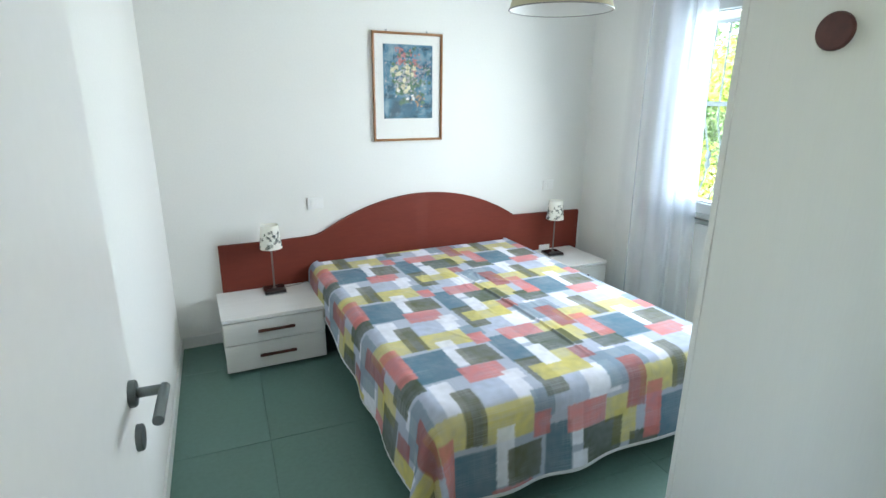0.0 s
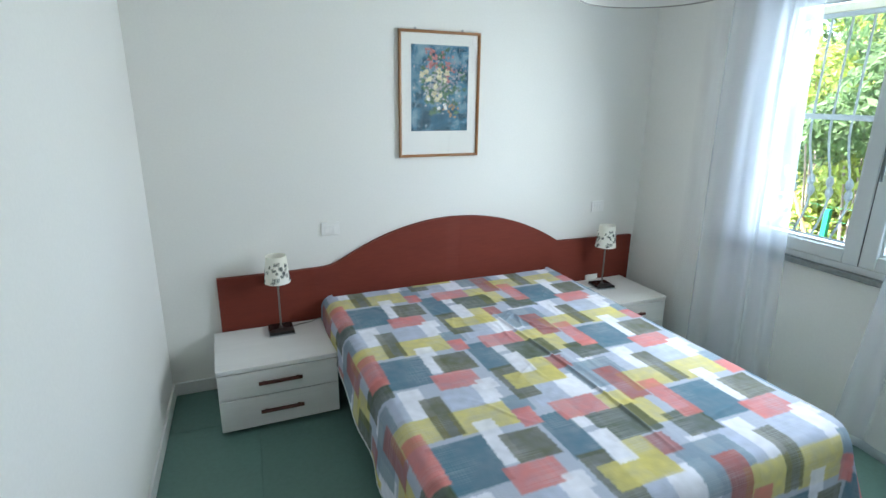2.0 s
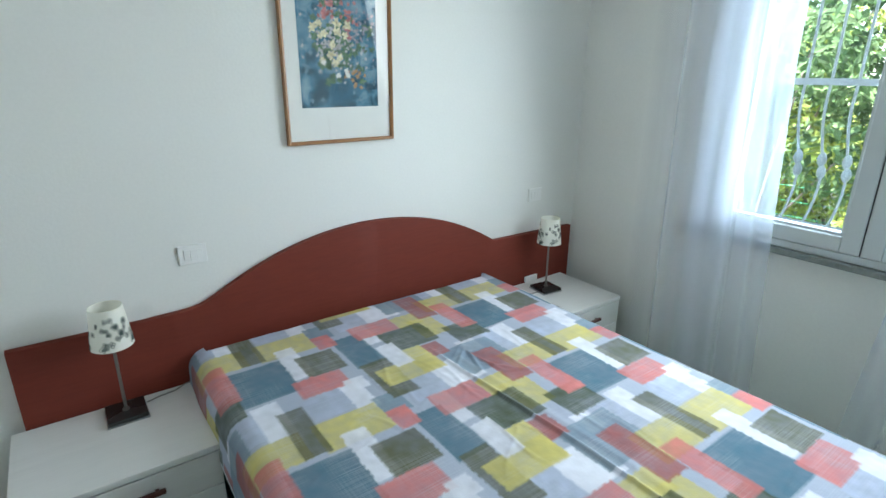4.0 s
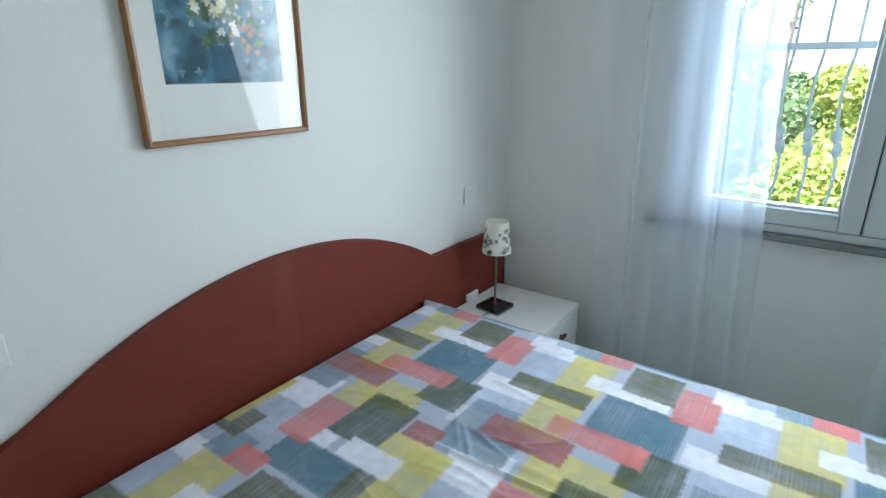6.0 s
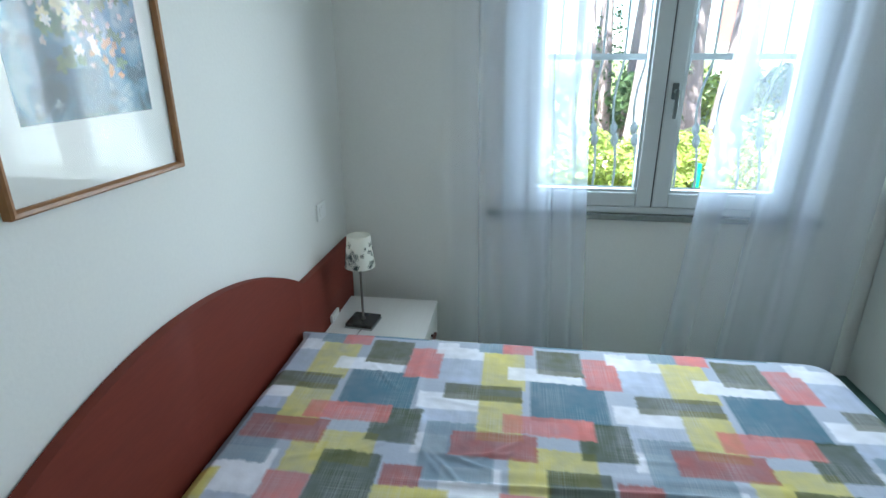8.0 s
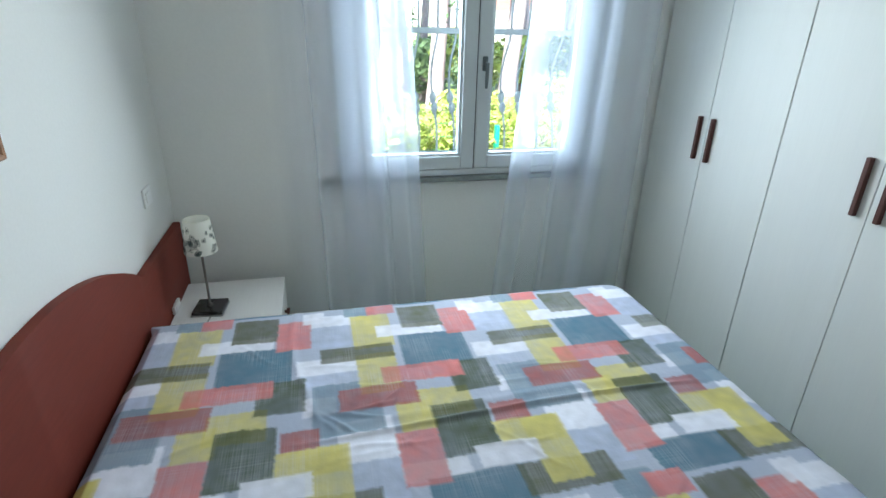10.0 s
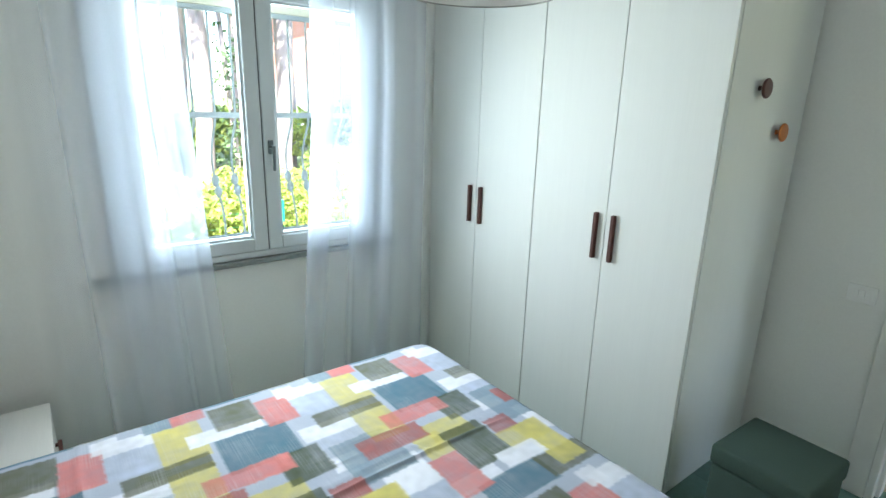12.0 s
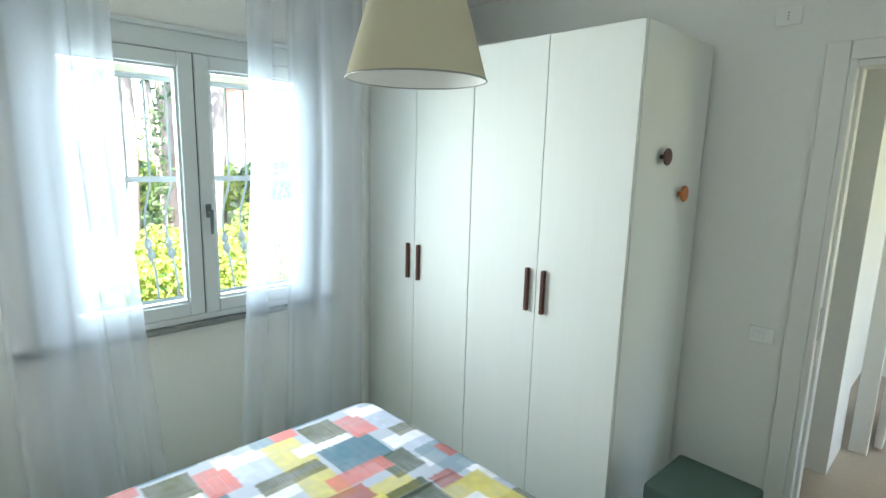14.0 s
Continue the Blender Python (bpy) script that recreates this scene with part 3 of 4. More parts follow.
for x in (0.95, 2.25):
    for y in (-1.9, -0.2):
        part("leg", lathe(bmesh.new(), [(0.022, 0), (0.03, 0.12)], pose(x - 1.6, y + 1.05, 0), 16), DARKMETAL, bed)

# bedspread: a printed repeat of painted patches
REP_U, REP_V = 1.04, 0.62
COLS = {"ground": (0.41, 0.45, 0.55), "white": (0.76, 0.77, 0.84), "blue": (0.068, 0.150, 0.205), "pink": (0.55, 0.185, 0.175), "rose": (0.33, 0.11, 0.10),
        "olive": (0.066, 0.086, 0.046), "brown": (0.105, 0.110, 0.060), "yellow": (0.56, 0.50, 0.16), "grey": (0.19, 0.26, 0.325), "pale": (0.44, 0.49, 0.62)}
PATCHES = []
HEMC = (0.66, 0.67, 0.68)


def patches(color, *rects):
    PATCHES.extend((color, *r) for r in rects)


patches("pale", (0.13, 0.31, 0.39, 0.55), (0.84, 1.02, 0.31, 0.45), (0.60, 0.70, 0.27, 0.44))
patches("white", (0.27, 0.44, 0.38, 0.54), (0.68, 0.77, 0.26, 0.46), (0.98, 1.06, 0.30, 0.48), (0.48, 0.56, 0.28, 0.38))
patches("grey", (0.38, 0.62, 0.31, 0.52), (0.00, 0.10, 0.44, 0.56))
patches("yellow", (0.81, 1.04, 0.46, 0.61), (0.55, 0.77, 0.46, 0.60), (0.41, 0.54, 0.01, 0.18), (0.36, 0.49, 0.56, 0.67))
patches("white", (0.87, 0.95, 0.55, 0.80), (0.17, 0.24, 0.54, 0.72))
patches("blue", (0.66, 0.87, 0.005, 0.245), (0.06, 0.18, 0.60, 0.86))
patches("brown", (0.92, 1.08, 0.03, 0.19), (0.74, 0.83, 0.34, 0.60), (0.07, 0.18, 0.22, 0.48))
patches("olive", (0.51, 0.67, 0.14, 0.29), (0.24, 0.46, 0.04, 0.21))
patches("pink", (0.85, 1.04, 0.19, 0.31), (0.59, 0.68, 0.54, 0.81), (0.16, 0.36, 0.54, 0.66), (0.00, 0.08, 0.53, 0.64))
patches("rose", (0.48, 0.585, 0.39, 0.64), (0.34, 0.43, 0.22, 0.33))
patches("yellow", (0.25, 0.35, 0.21, 0.40), (0.10, 0.35, 0.29, 0.41))
patches("white", (0.185, 0.265, 0.13, 0.31), (-0.03, 0.05, 0.28, 0.36))


def patch_at(u, v):
    """Washes of colour laid over one another with dry, ragged brush ends; lower layers show through."""
    col = COLS["ground"]
    tint = 0.15 * noise.noise((u * 7, v * 7, 5)) + 0.11 * noise.noise((u * 31, v * 31, 9))
    dry = noise.noise((u * 9, v * 75, 4)), noise.noise((u * 75, v * 9, 6))
    for k, (c, u0, u1, v0, v1) in enumerate(PATCHES):
        a, b = (u - u0 + 0.012) % REP_U - 0.012, (v - v0 + 0.012) % REP_V - 0.012
        if a > u1 - u0 + 0.012 or b > v1 - v0 + 0.012:
            continue
        ru, rv = (0.006, 0.002) if k % 2 else (0.002, 0.006)
        a, b = a + ru * dry[0], b + rv * dry[1]
        edge = min(a, u1 - u0 - a, b, v1 - v0 - b)
        if edge < -0.003:
            continue
        f = min(1.0, (edge + 0.003) / 0.006) * (0.82 + tint if c != "white" else 0.86)
        p = COLS[c]
        col = tuple(col[q] + (p[q] * (1 + 1.3 * tint) - col[q]) * f for q in range(3))
    return col


rnd_p = random.Random(12)
PULLS = [(rnd_p.uniform(1.0, 2.25), rnd_p.uniform(-1.9, -0.3), rnd_p.uniform(0.06, 0.22), rnd_p.choice((1.45, 1.6, 0.25, 0.7, 2.2)) + rnd_p.uniform(-0.2, 0.2), rnd_p.uniform(0.0015, 0.004)) for _ in range(34)]
PULLS += [(1.70 + 0.03 * k, -0.72 - 0.05 * k, 0.10, 0.9 + 0.5 * k, 0.006) for k in range(5)]


def bedspread():
    """Cloth laid over the mattress: beyond the rounded edge it turns down and hangs in soft folds."""
    cell = 0.0055
    r, over = 0.07, (0.44, 0.36, 0.43)                  # left, right, foot overhang
    U = np.arange(BX0 - over[0], BX1 + over[1] + cell / 2, cell)
    V = np.arange(BY0 - over[2], BY1 + 0.035 + cell / 2, cell)
    rc = 0.04
    verts, faces, shade, uvs, hems = [], [], [], [], []
    for v in V:
        for u in U:
            cx, cy = min(max(u, BX0 + rc), BX1 - rc), max(v, BY0 + rc)
            dx, dy = u - cx, v - cy
            d = math.hypot(dx, dy)
            wob = 0.004 * noise.noise((u * 2.2, v * 2.2, 0)) + 0.0015 * noise.noise((u * 11, v * 11, 3))
            # the fold line that runs along the middle of the bed
            cr = (u - 1.66 - 0.02 * math.sin(v * 3.0))
            crease = min(1.0, max(0.0, (-v - 0.55) / 0.3)) * min(1.0, max(0.0, (v + 1.95) / 0.3))
            wob += crease * (0.011 * math.exp(-(cr / 0.008) ** 2) + 0.003 * math.exp(-((cr - 0.05) / 0.015) ** 2))
            wob += 0.004 * math.exp(-((v + 0.62 + 0.05 * math.sin(u * 5)) / 0.014) ** 2) * min(1.0, max(0.0, (u - 1.6) / 0.2))
            wob += 0.009 * math.exp(-(((u - 1.74) ** 2 + (v + 0.70) ** 2) / 0.0035)) * noise.noise((u * 24, v * 24, 7))
            # small diagonal pulls and the creases of folding
            for px, py, ln, an, amp in PULLS:
                ca, sa = math.cos(an), math.sin(an)
                along, off = (u - px) * ca + (v - py) * sa, -(u - px) * sa + (v - py) * ca
                if abs(along) < ln and abs(off) < 0.04:
                    wob += amp * (1 - (along / ln) ** 2) * math.exp(-((off + 0.01 * math.sin(along * 20)) / 0.008) ** 2)
            if d <= rc:
                x, y, z = u, v, BZ + wob
                if BY1 - v < 0.03 and v > BY1:
                    z -= (v - BY1) * 0.8
            else:
                nx, ny = dx / d, dy / d
                e = d - rc
                arc = r * math.pi / 2
                if e < arc:
                    a = e / r
                    out, drop = r * math.sin(a), r * (1 - math.cos(a))
                else:
                    out, drop = r, r + (e - arc)
                corner = 2 * abs(nx * ny)
                h = min(1.0, max(0.0, (drop - 0.04) / 0.35))
                s = (u if abs(ny) > abs(nx) else v)
                wave = math.sin(s * 13 + 1.3 * math.sin(s * 4.7)) * 0.5 + 0.5 * noise.noise((s * 3.1, 5.0, 0))
                ang = math.atan2(ny, nx)
                out += h * (0.028 + 0.022 * wave * (1 - corner) + corner * 0.10 * (1 + math.sin(ang * 9.0)) * 0.6)
                bx, by = cx + nx * rc, cy + ny * rc
                x, y, z = bx + nx * out, by + ny * out, BZ - drop + wob * (1 - h)
                if z < 0.02:
                    k = 0.02 - z
                    x, y, z = x + nx * k * 0.6, y + ny * k * 0.6, 0.012 + 0.012 * abs(math.sin(s * 17))
            verts.append((x, y, z))
            shade.append(patch_at(u + 0.006 * noise.noise((u * 5, v * 5, 1)) - 1.27, -v - 0.006 * noise.noise((u * 5, v * 5, 2)) - 0.33))
    nu, nv = len(U), len(V)
    for j in range(nv - 1):
        for i in range(nu - 1):
            uc, vc = U[i] + cell / 2, V[j] + cell / 2
            # hem line, shorter towards the head on the near side
            if uc < BX0 and BX0 - uc > 0.27 + 0.15 * min(1, max(0, (-vc - 0.5) / 1.4)):
                continue
            if uc > BX1 and uc - BX1 > 0.36:
                continue
            faces.append((j * nu + i, j * nu + i + 1, (j + 1) * nu + i + 1, (j + 1) * nu + i))
            hem = uc < BX0 and BX0 - uc > 0.256 + 0.15 * min(1, max(0, (-vc - 0.5) / 1.4)) or vc < V[0] + 0.014
            uvs.append((i, j))
            hems.append(bool(hem))
    root = thing("bedspread", (1.6, -1.05, BZ), "cotton bedspread printed with blue, yellow, pink and olive patches", "bedspread")
    for name, want in (("cloth", False), ("hem_binding", True)):
        ids = [k for k in range(len(faces)) if hems[k] == want]
        used = sorted({q for k in ids for q in faces[k]})
        at_ = {q: n for n, q in enumerate(used)}
        me = bpy.data.meshes.new(name)
        me.from_pydata([(verts[q][0] - 1.6, verts[q][1] + 1.05, verts[q][2] - BZ) for q in used], [], [tuple(at_[q] for q in faces[k]) for k in ids])
        at = me.attributes.new("print", "FLOAT_COLOR", "POINT")
        at.data.foreach_set("color", np.array([(*(HEMC if want else shade[q]), 1) for q in used], dtype=np.float32).ravel())
        uvl = me.uv_layers.new(name="UVMap")
        flat = []
        for k in ids:
            i, j = uvs[k]
            for a, b in ((0, 0), (1, 0), (1, 1), (0, 1)):
                flat += (U[i + a], V[j + b])
        uvl.data.foreach_set("uv", flat)
        me.polygons.foreach_set("use_smooth", [True] * len(me.polygons))
        me.materials.append(BEDPRINT)
        ob = new(name, me)
        ob.parent = root
        mod = ob.modifiers.new("thickness", "SOLIDIFY")
        mod.thickness, mod.offset = 0.004 if not want else 0.007, -1
        if want:
            ob["label"] = "white hem binding"


bedspread()


# ---- nightstands ----
def nightstand(at, label):
    n = thing("nightstand", at, label, "nightstand", "nightstands beside the bed")
    W, D, H = 0.585, 0.465, 0.355
    part("body", boxm(0.008, W - 0.008, -D + 0.022, 0, 0.020, H - 0.026, 0.002), WHITEWOOD, n)
    part("top", boxm(0, W, -D, 0, H - 0.024, H, 0.003), WHITEWOOD, n, "white wood grain top")
    # the shadow under the body is put into the plinth's near-black colour
    part("plinth", boxm(0.03, W - 0.03, -D + 0.05, -0.02, 0, 0.0195), GASKET, n, "recessed plinth, coloured near black for the shadow under the body")
    for z0, z1, zc in ((0.022, 0.188, 0.108), (0.192, H - 0.03, 0.264)):
        dr = part("drawer", boxm(0.004, W - 0.004, -D + 0.002, -D + 0.020, z0, z1, 0.002), WHITEWOOD, n)
        bm = boxm(0.19, 0.40, -D - 0.022, -D - 0.008, zc - 0.008, zc + 0.008, 0.003)
        for x in (0.21, 0.37):
            box(bm, x, x + 0.012, -D - 0.008, -D + 0.002, zc - 0.005, zc + 0.005)
        part("handle", bm, BROWN, dr, "dark brown wooden bar handle")
    return n


NSZ = 0.355
nightstand((0.238, -0.04, 0), "white two-drawer nightstand with dark brown bar handles")
nightstand((2.455, -0.04, 0), "white two-drawer nightstand in the window corner")


# ---- table lamps ----
def table_lamp(at, rz, label):
    l = thing("table_lamp", at, label, "lamp", "lamps on the nightstands", rz=rz)
    part("base", boxm(-0.065, 0.065, -0.065, 0.065, 0.006, 0.022, 0.003), DARKMETAL, l, "square black metal base")
    part("base_pad", boxm(-0.068, 0.068, -0.068, 0.068, 0, 0.0055, 0.001), STEEL, l)
    part("pole", lathe(bmesh.new(), [(0.012, 0.022), (0.012, 0.028), (0.0055, 0.030), (0.0055, 0.33), (0.013, 0.333), (0.013, 0.37), (0.004, 0.372)], None, 16), POLEM, l, "thin nickel pole", smooth=True)
    rb, rt, z0, z1 = 0.069, 0.053, 0.291, 0.439
    bm = lathe(bmesh.new(), [(rb, z0), (rt, z1), (rt - 0.0016, z1), (rb - 0.0016, z0), (rb, z0)], None, 40, cap=False)
    bmesh.ops.remove_doubles(bm, verts=bm.verts, dist=1e-5)
    shade = part("shade", bm, SHADEW, l, "white paper shade with black flowers", smooth=True)
    bm = bmesh.new()
    for a in range(3):
        m = pose(0, 0, 0.37, 0, 0, 120 * a)
        tube(bm, [m @ Vector((0.01, 0, 0)), m @ Vector((rt + 0.006, 0, 0.0))], 0.0015, 6)
    part("shade_ring", bm, STEEL, l)
    rnd = random.Random(7)
    bm = bmesh.new()

    def on_shade(a, z, lift=0.0007):
        rr = rb + (rt - rb) * (z - z0) / (z1 - z0) + lift
        return Vector((rr * math.cos(a), rr * math.sin(a), z))

    def ring(a, z, rad, wd):
        k = 18
        rr = rb
        o = [bm.verts.new(on_shade(a + (rad + wd) * math.cos(6.283 * i / k) / rr, z + (rad + wd) * math.sin(6.283 * i / k))) for i in range(k)]
        q = [bm.verts.new(on_shade(a + (rad - wd) * math.cos(6.283 * i / k) / rr, z + (rad - wd) * math.sin(6.283 * i / k))) for i in range(k)]
        for i in range(k):
            bm.faces.new((o[i], o[(i + 1) % k], q[(i + 1) % k], q[i]))
    for i in range(85):
        a = rnd.uniform(0, 6.283)
        z = z0 + 0.012 + (rnd.random() ** 1.35) * 0.115
        p = rnd.uniform(0.0032, 0.0058)
        for k in range(4):
            t_ = k * 1.571 + rnd.random()
            zz = min(max(z + p * 1.5 * math.sin(t_), z0 + p + 0.002), z1 - p - 0.003)
            ring(a + p * 1.5 * math.cos(t_) / rb, zz, p, 0.0010)
        ring(a, min(max(z, z0 + 0.006), z1 - 0.006), 0.0013, 0.0011)
    tagged(part("flower_print", bm, PRINT, shade), kind="stuff")
    return l


table_lamp((0.585, -0.137, NSZ), 0, "small table lamp with a black square base on the nightstand")
table_lamp((2.75, -0.19, NSZ), -6, "small table lamp standing in the window corner")
whole("lamp_cord", tube(bmesh.new(), [(0.655, -0.10, NSZ + 0.004), (0.70, -0.085, NSZ + 0.004), (0.76, -0.075, NSZ + 0.004), (0.80, -0.05, NSZ + 0.005), (0.822, -0.043, NSZ + 0.004), (0.835, -0.03, NSZ - 0.05), (0.838, -0.03, 0.1)], 0.0028, 8), CORD, "grey lamp cord trailing over the nightstand top", "cord", smooth=True)
whole("lamp_cord", tube(bmesh.new(), [(2.68, -0.20, NSZ + 0.004), (2.60, -0.19, NSZ + 0.004), (2.52, -0.15, NSZ + 0.004), (2.46, -0.10, NSZ + 0.004), (2.445, -0.09, NSZ - 0.03), (2.44, -0.08, 0.1)], 0.0028, 8), CORD, "grey lamp cord trailing over the nightstand edge", "cord", smooth=True)


# ---- wall plates ----
def plate(name, at, rz, label, W=0.104, H=0.078, style="switch"):
    p = thing(name, at, label, "wall plate", rz=rz)
    part("cover", boxm(-W / 2, W / 2, -0.010, -0.001, -H / 2, H / 2, 0.003), PLASTIC, p)
    if style == "switch":
        for k in (-1, 0):
            part("rocker", boxm(k * 0.023 - 0.010, k * 0.023 + 0.0115, -0.014, -0.0101, -0.021, 0.021, 0.0015), PLASTIC, p)
        part("module", boxm(0.0145, 0.036, -0.0118, -0.0101, -0.021, 0.021, 0.001), PLASTIC, p)
    else:
        part("module", boxm(-0.012, 0.012, -0.0125, -0.0101, -0.023, 0.023, 0.001), PLASTIC, p)
        for z in (-0.013, 0, 0.013):
            part("hole", lathe(bmesh.new(), [(0.0028, 0), (0.0028, 0.0008)], pose(0, -0.0126, z, 90, 0, 0), 10), HOLE, p)


plate("light_switch", (0.909, 0, 0.885), 0, "white three-module light switch beside the headboard")
plate("light_switch", (2.80, 0, 0.888), 0, "white light switch above the corner nightstand")
plate("light_switch", (1.032, YD, 0.905), 180, "white light switch beside the doorway")
plate("wall_socket", (1.092, YD, 2.347), 180, "white wall socket high beside the door", style="socket")
plate("wall_socket", (1.092, YD, 2.455), 180, "white blank wall plate above the socket", style="socket")
o = thing("headboard_outlet", (2.775, -0.034, 0.374), "small white outlet block fixed low on the headboard", "socket")
part("cover", boxm(-0.05, 0.05, -0.014, -0.001, -0.018, 0.018, 0.003), PLASTIC, o)
part("module", boxm(-0.03, 0.03, -0.016, -0.0141, -0.010, 0.010, 0.001), PLASTIC, o)

# ---- picture ----
PX0, PX1, PZ0, PZ1 = 1.327, 1.830, 1.277, 1.978
pic = thing("framed_picture", ((PX0 + PX1) / 2, 0, (PZ0 + PZ1) / 2), "framed flower print with a thin orange brown wooden frame", "picture")
pw, ph, fw = (PX1 - PX0) / 2, (PZ1 - PZ0) / 2, 0.015
bm = bmesh.new()
prof = [(0, -0.004), (0, -0.022), (0.004, -0.026), (0.011, -0.024), (fw, -0.018), (fw, -0.004)]
corners = []
for sx, sz in ((-1, -1), (1, -1), (1, 1), (-1, 1)):
    corners.append([bm.verts.new((sx * (pw - i), y, sz * (ph - i))) for i, y in prof])
for a, b in zip(corners, corners[1:] + corners[:1]):
    for i in range(len(prof)):
        j = (i + 1) % len(prof)
        bm.faces.new((a[i], b[i], b[j], a[j]))
part("frame", bm, PICFRAME, pic, "thin orange brown moulding")
part("mount", boxm(-pw + 0.006, pw - 0.006, -0.010, -0.004, -ph + 0.006, ph - 0.006), PAPER, pic, "white paper mount")
ax0, ax1, az0, az1 = -pw + 0.075, pw - 0.072, -ph + 0.150, ph - 0.075
art = part("print", boxm(ax0, ax1, -0.0112, -0.0101, az0, az1), PAINTED, pic, "blue print of a bouquet in a vase")


def petals(bm, cx, cz, rad, k, rnd, y):
    for i in range(k):
        a = 6.283 * i / k + rnd.uniform(-0.3, 0.3)
        L_, W_ = rad * rnd.uniform(0.7, 1.15), rad * rnd.uniform(0.22, 0.36)
        d_, n_ = Vector((math.cos(a), 0, math.sin(a))), Vector((-math.sin(a), 0, math.cos(a)))
        o_ = Vector((cx, y - 0.00002 * i, cz))
        bm.faces.new([bm.verts.new(o_ + d_ * L_ * f + n_ * W_ * g) for f, g in ((0.05, -0.3), (0.5, -1), (0.9, -0.5), (1, 0.1), (0.85, 0.7), (0.45, 1), (0.05, 0.3))])


rnd = random.Random(11)
aw, ah = ax1 - ax0, az1 - az0


def bouquet(name, mat_, spots, rad, k, y):
    bm = bmesh.new()
    for fx, fz in spots:
        petals(bm, ax0 + aw * fx, az0 + ah * fz, rad * rnd.uniform(0.8, 1.2), k, rnd, y)
    tagged(part(name, bm, mat_, art), kind="stuff")


def spread(n, cx, cz, sx, sz, z_lo=0.16):
    return [(min(0.95, max(0.05, rnd.gauss(cx, sx))), min(0.95, max(z_lo, rnd.gauss(cz, sz)))) for _ in range(n)]


BLUEWASH = surface("pale blue brush strokes", (0.11, 0.21, 0.28), 0.7, 0.45, 18, 70, 0.1, tint=(0.18, 0.28, 0.34))
bouquet("wash_strokes", BLUEWASH, spread(26, 0.5, 0.35, 0.30, 0.28, 0.06), 0.012, 4, -0.0113)
bouquet("stems", STEMS, spread(90, 0.5, 0.52, 0.18, 0.16, 0.22), 0.018, 5, -0.0116)
bm = bmesh.new()
bm.faces.new([bm.verts.new((ax0 + aw * a, -0.0119, az0 + ah * b)) for a, b in ((0.42, 0.02), (0.60, 0.02), (0.66, 0.10), (0.63, 0.20), (0.39, 0.20), (0.36, 0.10))])
part("vase", bm, VASE, art)
bouquet("pale_blooms", PETAL_P, spread(130, 0.44, 0.55, 0.16, 0.13, 0.2), 0.008, 5, -0.0122)
bouquet("mauve_blooms", surface("mauve petals paint", (0.24, 0.19, 0.25), 0.7, 0.4, 30, 90, 0.1, tint=(0.34, 0.33, 0.38)), spread(40, 0.80, 0.64, 0.07, 0.13), 0.008, 5, -0.0124)
bouquet("red_blooms", PETAL_R, spread(30, 0.36, 0.83, 0.055, 0.07) + spread(26, 0.63, 0.72, 0.05, 0.09), 0.010, 6, -0.0126)
bouquet("orange_blooms", surface("orange petals paint", (0.40, 0.24, 0.12), 0.7, 0.4, 30, 90, 0.1), spread(14, 0.68, 0.25, 0.10, 0.035), 0.010, 6, -0.0128)
bouquet("cream_blooms", PETAL_Y, [(0.28, 0.40), (0.40, 0.44), (0.50, 0.42), (0.44, 0.37)] + spread(9, 0.40, 0.62, 0.10, 0.06), 0.019, 6, -0.0130)
bouquet("white_blooms", PAPER, [(0.58, 0.31), (0.60, 0.27), (0.48, 0.27), (0.30, 0.38)], 0.013, 6, -0.0132)
pn = part("glazing", boxm(-pw + fw - 0.001, pw - fw + 0.001, -0.0165, -0.0145, -ph + fw - 0.001, ph - fw + 0.001), GLASS, pic)
pn.visible_shadow = False
for x in (-0.15, 0.14):
    part("hook", boxm(x - 0.006, x + 0.006, -0.008, -0.001, ph + 0.0005, ph + 0.014, 0.002), STEEL, pic, "small metal hanging hook")


# ---- wardrobe ----
WX0, WX1, WYF, WZT = 1.38, 3.15, -2.588, 2.25
WYB = -3.30
wd = thing("wardrobe", (WX0, WYB, 0), "tall white four-door wardrobe with dark brown bar handles", "wardrobe")
wdp = WYF - WYB - 0.022
WW = WX1 - WX0
bm = boxm(0, 0.022, 0.006, wdp, 0, WZT, 0.002)
part("side_panel", bm, WARD, wd)
part("side_panel", boxm(WW - 0.022, WW, 0.006, wdp, 0, WZT, 0.002), WARD, wd)
part("top_panel", boxm(0.0225, WW - 0.0225, 0.006, wdp - 0.002, WZT - 0.022, WZT - 0.001, 0.001), WARD, wd)
part("bottom_panel", boxm(0.0225, WW - 0.0225, 0.006, wdp - 0.01, 0.05, 0.07), WARD, wd)
part("divider", boxm(WW / 2 - 0.01, WW / 2 + 0.01, 0.012, wdp - 0.012, 0.071, WZT - 0.023), WARD, wd)
part("back_panel", boxm(0.0225, WW - 0.0225, 0.006, 0.011, 0.071, WZT - 0.023), WARD, wd)
part("plinth", boxm(0.0225, WW - 0.0225, wdp - 0.05, wdp - 0.03, 0, 0.049), WARD, wd)
dw = WW / 4
for k in range(4):
    g0, g1 = (0.003 if k % 2 == 0 else 0.0018), (0.0018 if k % 2 == 0 else 0.003)
    dr = part("door", boxm(k * dw + g0, (k + 1) * dw - g1, wdp + 0.003, wdp + 0.022, 0.012, WZT - 0.002, 0.0018), WARD, wd)
    hx = (k + 1) * dw - 0.046 if k % 2 == 0 else k * dw + 0.046
    bm = boxm(hx - 0.009, hx + 0.009, wdp + 0.0222, wdp + 0.044, 0.975, 1.187, 0.003)
    part("handle", bm, BROWN, dr, "dark brown wooden bar handle")


